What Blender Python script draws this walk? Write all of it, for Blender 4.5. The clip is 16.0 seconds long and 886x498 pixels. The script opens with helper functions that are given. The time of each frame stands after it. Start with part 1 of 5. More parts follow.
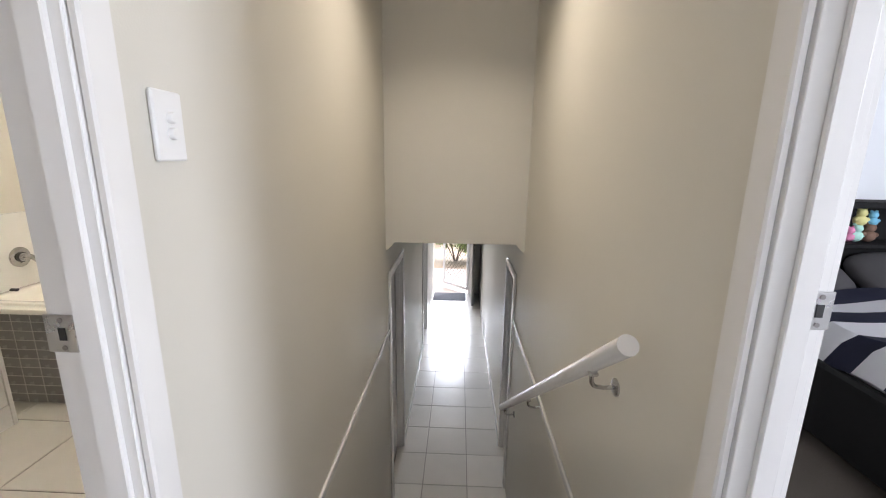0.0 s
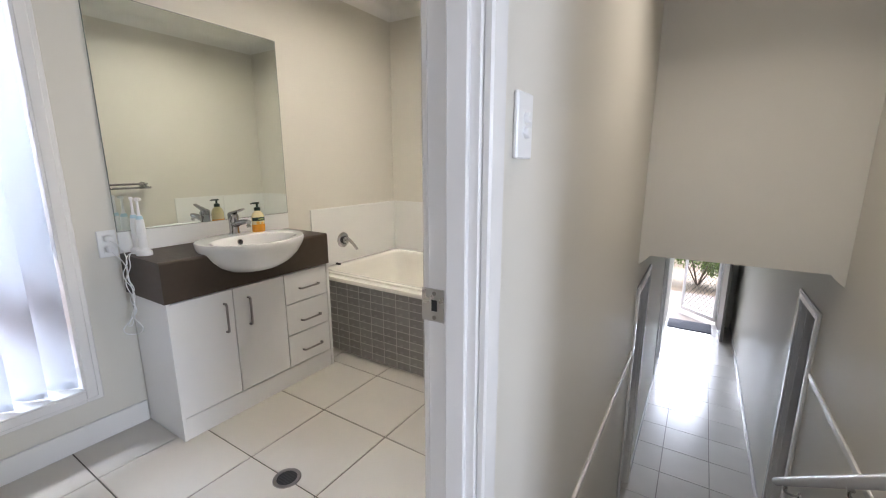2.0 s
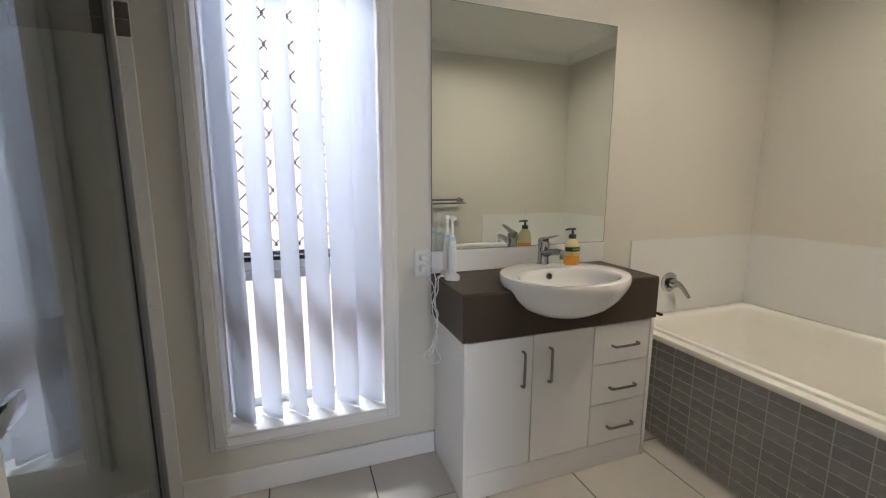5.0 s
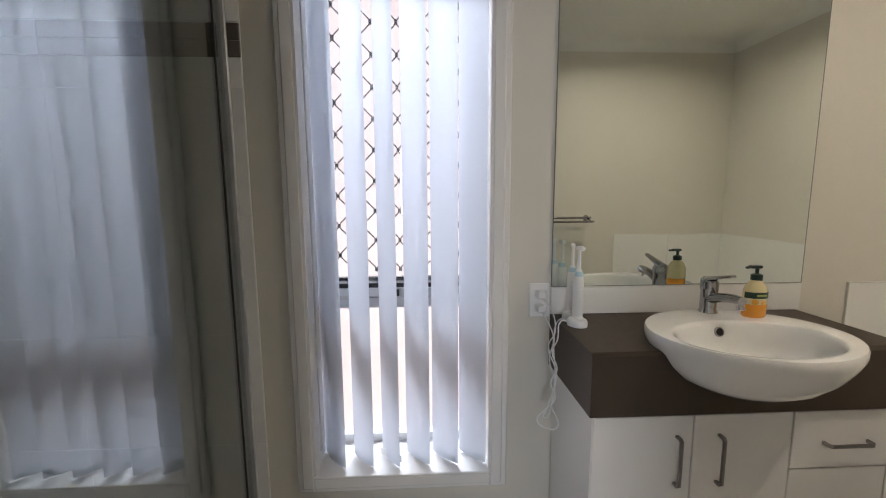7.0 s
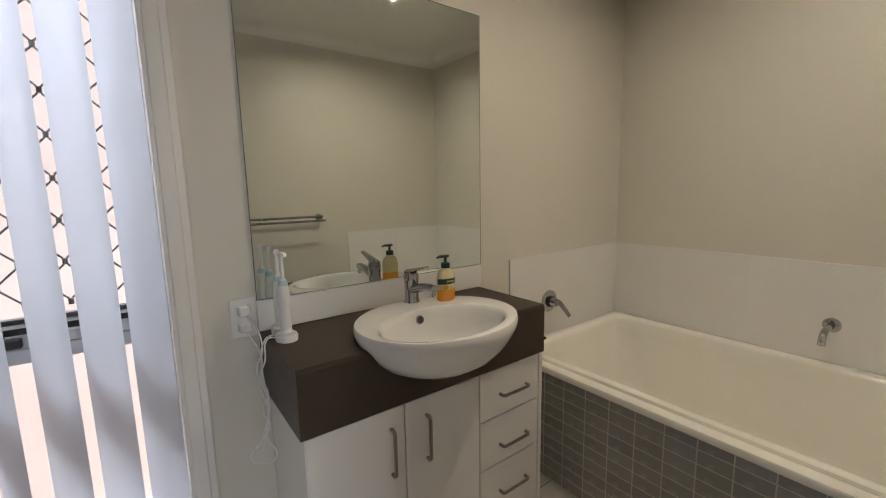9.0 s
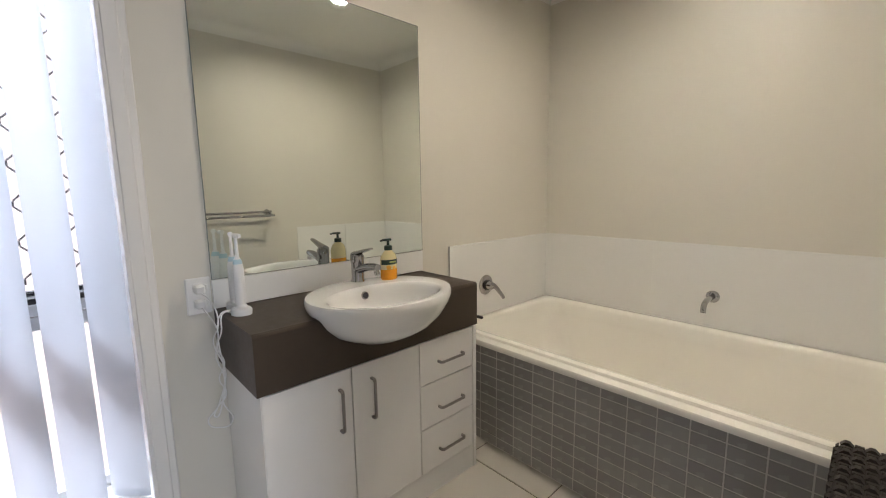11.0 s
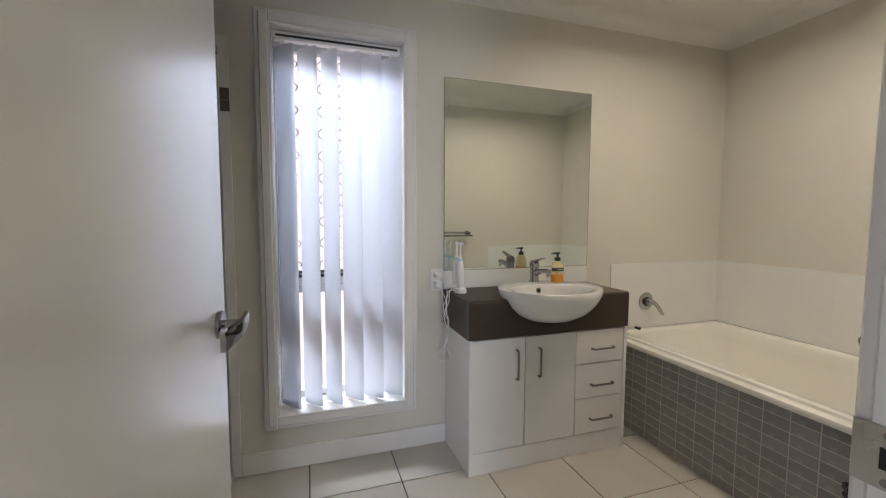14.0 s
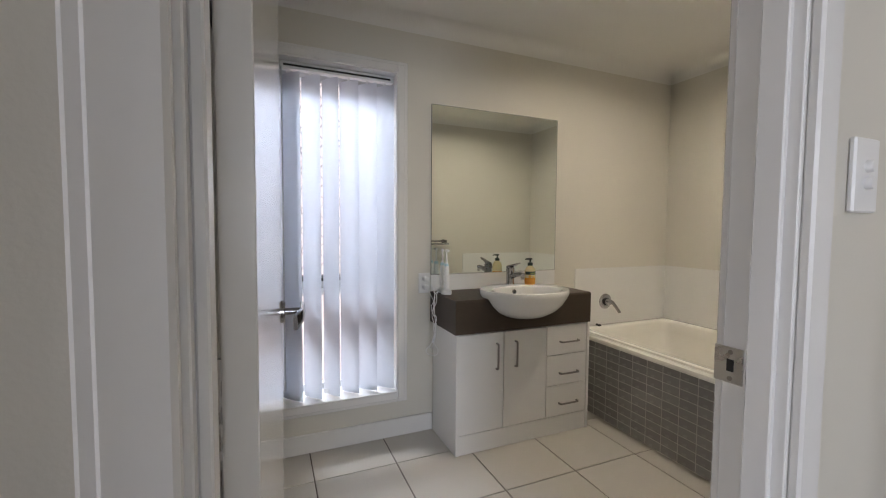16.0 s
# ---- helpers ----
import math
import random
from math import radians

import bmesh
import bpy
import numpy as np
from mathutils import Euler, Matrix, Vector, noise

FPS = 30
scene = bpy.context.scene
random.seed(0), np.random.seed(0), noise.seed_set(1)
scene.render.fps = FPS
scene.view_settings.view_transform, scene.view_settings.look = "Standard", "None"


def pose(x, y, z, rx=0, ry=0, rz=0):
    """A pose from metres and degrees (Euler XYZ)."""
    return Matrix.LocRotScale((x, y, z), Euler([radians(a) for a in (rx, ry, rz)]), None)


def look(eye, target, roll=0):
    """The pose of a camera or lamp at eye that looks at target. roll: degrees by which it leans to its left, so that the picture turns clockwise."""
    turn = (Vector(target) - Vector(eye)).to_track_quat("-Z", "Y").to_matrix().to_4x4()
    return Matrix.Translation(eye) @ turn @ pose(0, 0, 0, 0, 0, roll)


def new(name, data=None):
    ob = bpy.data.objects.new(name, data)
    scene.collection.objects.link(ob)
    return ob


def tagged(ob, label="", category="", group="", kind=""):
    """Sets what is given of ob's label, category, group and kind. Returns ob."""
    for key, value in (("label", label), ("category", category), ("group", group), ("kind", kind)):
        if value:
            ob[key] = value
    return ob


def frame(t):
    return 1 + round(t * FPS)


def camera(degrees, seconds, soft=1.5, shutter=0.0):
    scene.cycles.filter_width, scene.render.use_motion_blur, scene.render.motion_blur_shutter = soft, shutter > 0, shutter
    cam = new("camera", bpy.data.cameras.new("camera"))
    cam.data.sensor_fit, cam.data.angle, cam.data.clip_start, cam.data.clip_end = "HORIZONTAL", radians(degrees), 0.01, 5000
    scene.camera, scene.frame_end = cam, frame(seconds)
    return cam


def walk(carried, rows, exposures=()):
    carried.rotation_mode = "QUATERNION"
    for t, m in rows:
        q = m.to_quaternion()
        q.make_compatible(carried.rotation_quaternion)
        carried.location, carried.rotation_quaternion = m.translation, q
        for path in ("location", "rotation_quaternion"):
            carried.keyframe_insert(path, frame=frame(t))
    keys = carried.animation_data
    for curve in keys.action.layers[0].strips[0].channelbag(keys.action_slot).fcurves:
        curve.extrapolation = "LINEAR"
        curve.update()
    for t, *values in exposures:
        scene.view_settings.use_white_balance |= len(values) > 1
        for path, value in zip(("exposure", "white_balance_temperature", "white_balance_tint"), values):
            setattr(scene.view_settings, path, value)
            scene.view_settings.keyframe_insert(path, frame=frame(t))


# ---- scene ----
cam = camera(94.7, 16.0, soft=1.1)
PATH = [
    (0, (-0.639, 0.104, 1.27), (-0.712, 2.054, 0.832), 0.8),
    (0.5, (-0.645, 0.102, 1.267), (-0.834, 2.047, 0.841), 0.7),
    (1, (-0.681, 0.081, 1.259), (-1.13, 1.984, 0.838), 0.1),
    (1.5, (-0.744, 0.055, 1.255), (-1.492, 1.862, 0.836), 0.1),
    (2, (-0.85, 0.081, 1.247), (-1.894, 1.738, 0.841), -0.0),
    (2.5, (-0.96, 0.101, 1.245), (-2.27, 1.56, 0.852), -0.3),
    (3, (-1.073, 0.128, 1.241), (-2.591, 1.375, 0.865), -0.2),
    (3.5, (-1.177, 0.202, 1.234), (-2.839, 1.259, 0.883), -0.2),
    (4, (-1.25, 0.28, 1.244), (-3.005, 1.176, 0.899), -0.2),
    (4.5, (-1.339, 0.3, 1.235), (-3.151, 1.084, 0.915), -0.1),
    (5, (-1.422, 0.302, 1.24), (-3.282, 0.964, 0.917), 0.1),
    (5.2, (-1.44, 0.303, 1.243), (-3.328, 0.881, 0.923), -0.1),
    (7.3, (-1.721, 0.412, 1.271), (-3.703, 0.499, 1.014), -0.3),
    (7.5, (-1.728, 0.427, 1.275), (-3.699, 0.631, 1.001), -0.0),
    (8, (-1.738, 0.497, 1.269), (-3.652, 1.011, 1.002), -0.8),
    (8.5, (-1.748, 0.552, 1.285), (-3.532, 1.408, 0.993), -0.9),
    (9, (-1.759, 0.577, 1.269), (-3.351, 1.753, 0.983), -1.1),
    (9.2, (-1.759, 0.576, 1.267), (-3.261, 1.864, 0.977), -0.9),
    (11.3, (-1.519, 0.447, 1.224), (-2.964, 1.801, 0.943), -0.8),
    (11.5, (-1.474, 0.41, 1.225), (-2.988, 1.688, 0.946), -0.8),
    (12, (-1.414, 0.315, 1.225), (-3.074, 1.4, 0.964), -0.5),
    (12.5, (-1.324, 0.223, 1.217), (-3.097, 1.121, 0.992), -0.3),
    (13, (-1.217, 0.179, 1.225), (-3.064, 0.921, 1.032), -0.2),
    (13.5, (-1.123, 0.164, 1.232), (-3.006, 0.818, 1.069), 0.1),
    (14, (-1.013, 0.149, 1.224), (-2.906, 0.777, 1.076), 0.2),
    (14.5, (-0.945, 0.12, 1.222), (-2.835, 0.762, 1.091), 0.1),
    (15, (-0.905, 0.048, 1.229), (-2.78, 0.735, 1.112), 0.1),
    (15.5, (-0.853, -0.014, 1.227), (-2.709, 0.723, 1.12), 0.2),
    (16, (-0.8, -0.05, 1.229), (-2.638, 0.731, 1.125), 0.4),
]
# seconds, stops, white balance in kelvin
EXPOSURE = [(t, stops, kelvin, 16) for t, stops, kelvin in (
    (0.0, 1.12, 6300), (1.1, 1.2, 6200), (2.0, 0.95, 5950), (2.5, 0.78, 6050), (3.5, 0.55, 6200), (4.5, 0.46, 6200), (5.2, 0.40, 6200), (7.5, 0.16, 6450),
    (9.2, 0.02, 6700), (11.3, 0.62, 6250), (12.0, 0.46, 6350), (13.0, 0.42, 6350), (14.5, 0.38, 6300), (16.0, 0.30, 6350))]
walk(cam, [(t, look(eye, target, roll)) for t, eye, target, roll in PATH], EXPOSURE)

# ---- world and lights ----
world = bpy.data.worlds.new("sky")
scene.world = world
world.use_nodes = True
wn = world.node_tree.nodes
sky = wn.new("ShaderNodeTexSky")
sky.sky_type, sky.sun_disc = 'NISHITA', False
sky.sun_elevation, sky.sun_rotation = radians(58), radians(55)
wn["Background"].inputs["Strength"].default_value = 0.10
world.node_tree.links.new(sky.outputs[0], wn["Background"].inputs["Color"])


def lamp(name, kind, m, energy, color, size=0.1, size_y=None, angle=None):
    data = bpy.data.lights.new(name, kind)
    data.energy, data.color = energy, color
    if kind == 'AREA':
        data.shape = 'RECTANGLE' if size_y else 'DISK'
        data.size = size
        if size_y:
            data.size_y = size_y
    elif kind == 'SUN':
        data.angle = radians(angle)
    else:
        data.shadow_soft_size = size
    ob = new(name, data)
    ob.matrix_world = m
    return ob


# sun from the street side, high
sun_dir = Vector((math.sin(radians(55)) * math.cos(radians(58)), math.cos(radians(55)) * math.cos(radians(58)), math.sin(radians(58))))
lamp("sun", 'SUN', look(sun_dir * 20, (0, 0, 0)), 5.0, (1.0, 0.95, 0.88), angle=0.6)
# the strip of sky over the gap between the houses, outside the bathroom window
lamp("window_daylight", 'AREA', look((-4.60, 0.31, 3.02), (-3.15, 0.31, 1.55)), 205.0, (0.82, 0.91, 1.0), 1.8, 0.50)
# fill lamp in the bedroom's unseen, added window opening
lamp("bedroom_daylight", 'AREA', look((3.16, -0.40, 1.5), (0.6, 0.6, 1.0)), 56.0, (0.88, 0.94, 1.0), 0.95, 1.25)
# bathroom and stair downlights
bath_lamp = lamp("bath_lamp", 'AREA', look((-2.135, 1.905, 2.405), (-2.135, 1.905, 0.0)), 9.4, (1.0, 0.89, 0.70), 0.09)
bath_lamp.data.spread = radians(162)
stair_lamp = lamp("stair_lamp", 'AREA', look((-0.66, 1.85, 2.405), (-0.66, 1.85, 0.0)), 4.2, (1.0, 0.88, 0.70), 0.09)
stair_lamp.data.spread = radians(125)   # a recessed lamp, shaded to the sides
# added fill lamp behind the camera at the landing's end, brightens trim and bulkhead
lamp("landing_daylight", 'AREA', look((-0.66, -1.72, 1.1), (-0.66, 1.0, 1.1)), 5.6, (0.92, 0.95, 1.0), 0.7, 1.9)
# added lamp, hidden by the door head: sky light at the front doorway, hall fill
lamp("entrance_daylight", 'AREA', look((-0.78, 14.6, 1.80), (-0.78, 5.0, -0.2)), 1200.0, (0.88, 0.94, 1.0), 5.0, 3.0)

# ---- materials ----


def material(name, color, rough=0.5, metal=0.0, vary=0.06, scale=6.0, bump=0.0, bump_scale=60.0, rough_vary=0.08, coat=0.0, per_object=0.0):
    m = bpy.data.materials.new(name)
    m.use_nodes = True
    n, l = m.node_tree.nodes, m.node_tree.links
    b = n["Principled BSDF"]
    b.inputs["Metallic"].default_value = metal
    b.inputs["Coat Weight"].default_value = coat
    co = n.new("ShaderNodeTexCoord")
    no = n.new("ShaderNodeTexNoise")
    no.inputs["Scale"].default_value, no.inputs["Detail"].default_value = scale, 6
    fine = n.new("ShaderNodeTexNoise")
    fine.inputs["Scale"].default_value, fine.inputs["Detail"].default_value = bump_scale, 4
    l.new(co.outputs["Object"], no.inputs["Vector"])
    l.new(co.outputs["Object"], fine.inputs["Vector"])
    mix = n.new("ShaderNodeMix")
    mix.data_type = 'RGBA'
    mix.inputs["A"].default_value = (*[c * (1 - vary) for c in color], 1)
    mix.inputs["B"].default_value = (*[min(1, c * (1 + vary)) for c in color], 1)
    l.new(no.outputs["Fac"], mix.inputs["Factor"])
    out = mix.outputs["Result"]
    if per_object:
        info = n.new("ShaderNodeObjectInfo")
        ramp = n.new("ShaderNodeMapRange")
        ramp.inputs["To Min"].default_value, ramp.inputs["To Max"].default_value = 1 - per_object, 1 + per_object
        l.new(info.outputs["Random"], ramp.inputs["Value"])
        hsv = n.new("ShaderNodeHueSaturation")
        l.new(ramp.outputs["Result"], hsv.inputs["Value"])
        l.new(out, hsv.inputs["Color"])
        out = hsv.outputs["Color"]
    l.new(out, b.inputs["Base Color"])
    rr = n.new("ShaderNodeMapRange")
    rr.inputs["To Min"].default_value, rr.inputs["To Max"].default_value = max(0.02, rough - rough_vary), min(1, rough + rough_vary)
    l.new(no.outputs["Fac"], rr.inputs["Value"])
    l.new(rr.outputs["Result"], b.inputs["Roughness"])
    if bump:
        bp = n.new("ShaderNodeBump")
        bp.inputs["Strength"].default_value, bp.inputs["Distance"].default_value = bump, 0.002
        l.new(fine.outputs["Fac"], bp.inputs["Height"])
        l.new(bp.outputs["Normal"], b.inputs["Normal"])
    return m


def glass(name, color=(1, 1, 1), rough=0.0, sheen=0.05):
    """Thin glass: a clear pane with the sheen of its surface."""
    m = bpy.data.materials.new(name)
    m.use_nodes = True
    n, l = m.node_tree.nodes, m.node_tree.links
    n.remove(n["Principled BSDF"])
    clear, gloss, mix = n.new("ShaderNodeBsdfTransparent"), n.new("ShaderNodeBsdfGlossy"), n.new("ShaderNodeMixShader")
    clear.inputs["Color"].default_value = (*color, 1)
    gloss.inputs["Roughness"].default_value = rough
    lw, power, scale = n.new("ShaderNodeLayerWeight"), n.new("ShaderNodeMath"), n.new("ShaderNodeMath")
    lw.inputs["Blend"].default_value = 0.5
    power.operation, scale.operation = 'POWER', 'MULTIPLY_ADD'
    power.inputs[1].default_value = 5.0
    scale.inputs[1].default_value, scale.inputs[2].default_value = 0.95 - sheen, sheen
    l.new(lw.outputs["Facing"], power.inputs[0])
    l.new(power.outputs[0], scale.inputs[0])
    l.new(scale.outputs[0], mix.inputs[0])
    l.new(clear.outputs[0], mix.inputs[1])
    l.new(gloss.outputs[0], mix.inputs[2])
    l.new(mix.outputs[0], n["Material Output"].inputs["Surface"])
    return m


def fabric(name, color, through_share):
    """Cloth that lets light through."""
    m = material(name, color, 0.8, vary=0.03, scale=3, bump=0.25, bump_scale=400)
    dye = [c * k for c, k in zip(color, (0.80, 0.82, 0.86))]
    n, l = m.node_tree.nodes, m.node_tree.links
    tr, mix = n.new("ShaderNodeBsdfTranslucent"), n.new("ShaderNodeMixShader")
    tr.inputs["Color"].default_value = (*dye, 1)
    mix.inputs[0].default_value = through_share
    l.new(n["Principled BSDF"].outputs[0], mix.inputs[1])
    l.new(tr.outputs[0], mix.inputs[2])
    l.new(mix.outputs[0], n["Material Output"].inputs["Surface"])
    return m


def glow(name, color, strength):
    m = bpy.data.materials.new(name)
    m.use_nodes = True
    b = m.node_tree.nodes["Principled BSDF"]
    b.inputs["Base Color"].default_value = (*color, 1)
    b.inputs["Emission Color"].default_value = (*color, 1)
    b.inputs["Emission Strength"].default_value = strength
    return m


WALL = material("wall_paint", (0.67, 0.645, 0.575), 0.42, vary=0.04, scale=1.6, bump=0.14, bump_scale=220, rough_vary=0.12)
CEIL = material("ceiling_paint", (0.80, 0.79, 0.76), 0.75, vary=0.02, scale=2, bump=0.08, bump_scale=200)
TRIM = material("gloss_white_paint", (0.80, 0.79, 0.77), 0.22, vary=0.02, scale=3, bump=0.05, bump_scale=90)
DOORP = material("door_paint", (0.76, 0.74, 0.70), 0.20, vary=0.02, scale=2, bump=0.06, bump_scale=70, coat=1.0)
DOORP.node_tree.nodes["Principled BSDF"].inputs["Coat Roughness"].default_value = 0.18
DOORP.node_tree.nodes["Principled BSDF"].inputs["Coat IOR"].default_value = 1.7
TILE_FLOOR = material("floor_tile", (0.60, 0.565, 0.51), 0.30, vary=0.05, scale=5, bump=0.10, bump_scale=120, per_object=0.04)
TILE_HALL = material("hall_tile", (0.66, 0.63, 0.58), 0.22, vary=0.05, scale=5, bump=0.08, bump_scale=120, per_object=0.05)
GROUT = material("grout", (0.11, 0.092, 0.078), 0.9, vary=0.15, scale=30, bump=0.3)
GROUT_W = material("white_grout", (0.78, 0.78, 0.76), 0.8, vary=0.05, scale=30)
GROUT_L = material("pale_grout", (0.60, 0.58, 0.55), 0.9, vary=0.1, scale=30, bump=0.3)
TILE_WHITE = material("white_wall_tile", (0.80, 0.80, 0.78), 0.12, vary=0.015, scale=3, bump=0.04, bump_scale=25, per_object=0.012)
TILE_GREY = material("grey_mosaic_tile", (0.35, 0.34, 0.325), 0.26, vary=0.08, scale=25, bump=0.15, bump_scale=150, per_object=0.10)
TILE_BAND = material("brown_band_tile", (0.15, 0.13, 0.115), 0.25, vary=0.15, scale=20)
ACRYLIC = material("bath_acrylic", (0.88, 0.86, 0.79), 0.12, vary=0.01, scale=2, coat=0.3)
CERAMIC = material("white_ceramic", (0.86, 0.86, 0.84), 0.07, vary=0.01, scale=2, coat=0.5)
LAMINATE = material("brown_laminate", (0.056, 0.041, 0.029), 0.50, vary=0.12, scale=40, bump=0.15, bump_scale=300)
LAMINATE.node_tree.nodes["Principled BSDF"].inputs["Specular IOR Level"].default_value = 0.3
CABINET = material("white_cabinet", (0.82, 0.81, 0.79), 0.20, vary=0.015, scale=3)
CHROME = material("chrome", (0.44, 0.44, 0.45), 0.08, 1.0, vary=0.04, scale=8, rough_vary=0.04)
NICKEL = material("brushed_nickel", (0.32, 0.30, 0.29), 0.34, 1.0, vary=0.1, scale=30)
STEEL = material("satin_steel", (0.56, 0.55, 0.54), 0.28, 1.0, vary=0.06, scale=20)
ALU = material("aluminium", (0.55, 0.56, 0.57), 0.35, 0.9, vary=0.05, scale=10)
ALU_WHITE = material("white_aluminium", (0.62, 0.63, 0.64), 0.35, vary=0.03, scale=8)
# black rubber parts, and the painted dark inside holes and slots
BLACK = material("black_rubber_and_hole_shade", (0.012, 0.012, 0.013), 0.5, vary=0.1)
GRILLE = material("black_grille", (0.02, 0.02, 0.022), 0.5, vary=0.1)
PLASTIC = material("white_plastic", (0.80, 0.80, 0.79), 0.30, vary=0.015)
PLASTIC_BLUE = material("pale_blue_rubber", (0.48, 0.66, 0.72), 0.4, vary=0.04)
MIRROR = material("mirror_silver", (0.84, 0.89, 0.855), 0.02, 1.0, vary=0.0, rough_vary=0.0)
MIRROR_EDGE = material("glass_edge", (0.20, 0.23, 0.21), 0.15, vary=0.05)
GLASS = glass("shower_glass", (0.74, 0.79, 0.76), sheen=0.33)
PANE = glass("window_pane", (0.97, 0.98, 0.98))
SLAT = fabric("blind_fabric", (0.85, 0.86, 0.88), 0.48)
WICKER = material("dark_wicker", (0.017, 0.013, 0.010), 0.60, vary=0.3, scale=60, bump=0.4, bump_scale=250)
CARPET = material("brown_carpet", (0.10, 0.082, 0.070), 0.95, vary=0.25, scale=140, bump=0.8, bump_scale=500)
BEDROOM_WALL = material("bedroom_paint", (0.74, 0.75, 0.77), 0.6, vary=0.02, scale=2, bump=0.08, bump_scale=200)
LEATHER = material("black_leather", (0.006, 0.0056, 0.006), 0.68, vary=0.2, scale=60, bump=0.3, bump_scale=220)
LEATHER.node_tree.nodes["Principled BSDF"].inputs["Specular IOR Level"].default_value = 0.2
LINEN = material("white_linen", (0.78, 0.77, 0.80), 0.9, vary=0.04, scale=8, bump=0.4, bump_scale=160)
NAVY = material("navy_linen", (0.016, 0.018, 0.045), 0.9, vary=0.15, scale=12, bump=0.4, bump_scale=160)
CHARCOAL = material("charcoal_linen", (0.05, 0.047, 0.05), 0.9, vary=0.2, scale=20, bump=0.5, bump_scale=120)
AMBER = material("amber_soap", (0.92, 0.38, 0.035), 0.12, vary=0.05, scale=10, coat=0.4)
BOTTLE = material("cloudy_bottle", (0.80, 0.70, 0.40), 0.14, vary=0.04, scale=10, coat=0.4)
LABEL_G = material("dark_green_label", (0.01, 0.035, 0.02), 0.35, vary=0.05)
LABEL_T = material("pale_green_lettering", (0.35, 0.42, 0.12), 0.4, vary=0.05)
LABEL_Y = material("orange_label", (0.85, 0.45, 0.06), 0.4, vary=0.25, scale=40)
PUMP = material("dark_green_pump", (0.008, 0.03, 0.022), 0.3, vary=0.05)
MAT_F = material("dark_doormat", (0.035, 0.035, 0.045), 0.95, vary=0.3, scale=90, bump=0.9, bump_scale=300)
CONCRETE = material("concrete", (0.23, 0.195, 0.17), 0.9, vary=0.12, scale=3, bump=0.4, bump_scale=60)
RENDER_WALL = material("pink_render", (0.68, 0.59, 0.565), 0.9, vary=0.04, scale=3, bump=0.3, bump_scale=80)
SIDE_PATH = material("pink_paving", (0.50, 0.37, 0.29), 0.9, vary=0.08, scale=3, bump=0.3, bump_scale=60)
HALL_GROUT = material("hall_grout", (0.24, 0.215, 0.19), 0.9, vary=0.12, scale=30, bump=0.3)
LEAF = material("leaf_green", (0.14, 0.21, 0.045), 0.55, vary=0.4, scale=15)
BARK = material("bark", (0.12, 0.085, 0.06), 0.9, vary=0.25, scale=20, bump=0.6)
SOIL = material("dry_ground", (0.16, 0.12, 0.08), 0.95, vary=0.2, scale=2, bump=0.6, bump_scale=40)
BULB = glow("lamp_glass", (1.0, 0.93, 0.80), 6.0)
TOY_Y = material("yellow_plush", (0.70, 0.66, 0.30), 0.95, vary=0.1, scale=40, bump=0.8)
TOY_B = material("blue_plush", (0.16, 0.42, 0.60), 0.95, vary=0.1, scale=40, bump=0.8)
TOY_N = material("brown_plush", (0.17, 0.10, 0.07), 0.95, vary=0.1, scale=40, bump=0.8)
TOY_P = material("pink_plush", (0.70, 0.25, 0.42), 0.95, vary=0.1, scale=40, bump=0.8)
TOY_T = material("mint_plush", (0.40, 0.66, 0.58), 0.95, vary=0.1, scale=40, bump=0.8)

# ---- mesh helpers ----


def finish(name, bm, mat, parent=None, label="", smooth=False):
    me = bpy.data.meshes.new(name)
    bmesh.ops.recalc_face_normals(bm, faces=bm.faces)
    if smooth:
        for f in bm.faces:
            f.smooth = True
    bm.to_mesh(me)
    bm.free()
    me.materials.append(mat)
    ob = new(name, me)
    if smooth:
        me.set_sharp_from_angle(angle=radians(38))
    if parent:
        ob.parent = parent
    if label:
        ob["label"] = label
    return ob


part = finish


def structure(name, bm, mat, label, smooth=False):
    return tagged(finish(name, bm, mat, smooth=smooth), label, name.rsplit("_", 1)[0].replace("_", " ") if name[-1].isdigit() else name.split("_")[0], kind="structure")


def thing(name, label, category, at=(0, 0, 0), group=""):
    ob = new(name)
    ob.empty_display_size = 0.1
    ob.location = at
    return tagged(ob, label, category, group)


def box(bm, x0, x1, y0, y1, z0, z1, bevel=0.0, segs=1):
    r = bmesh.ops.create_cube(bm, size=1.0, matrix=Matrix.LocRotScale(((x0 + x1) / 2, (y0 + y1) / 2, (z0 + z1) / 2), None, (abs(x1 - x0), abs(y1 - y0), abs(z1 - z0))))
    if bevel:
        edges = {e for v in r["verts"] for e in v.link_edges}
        bmesh.ops.bevel(bm, geom=list(edges), offset=bevel, segments=segs, affect='EDGES', profile=0.5)
    return r["verts"]


def boxes(*specs, bevel=0.0):
    bm = bmesh.new()
    for s in specs:
        box(bm, *s, bevel=bevel)
    return bm


def rod(bm, a, b, r, n=14, r2=None):
    a, b = Vector(a), Vector(b)
    d = b - a
    m = Matrix.Translation((a + b) / 2) @ d.to_track_quat('Z', 'Y').to_matrix().to_4x4()
    bmesh.ops.create_cone(bm, cap_ends=True, segments=n, radius1=r, radius2=r if r2 is None else r2, depth=d.length, matrix=m)


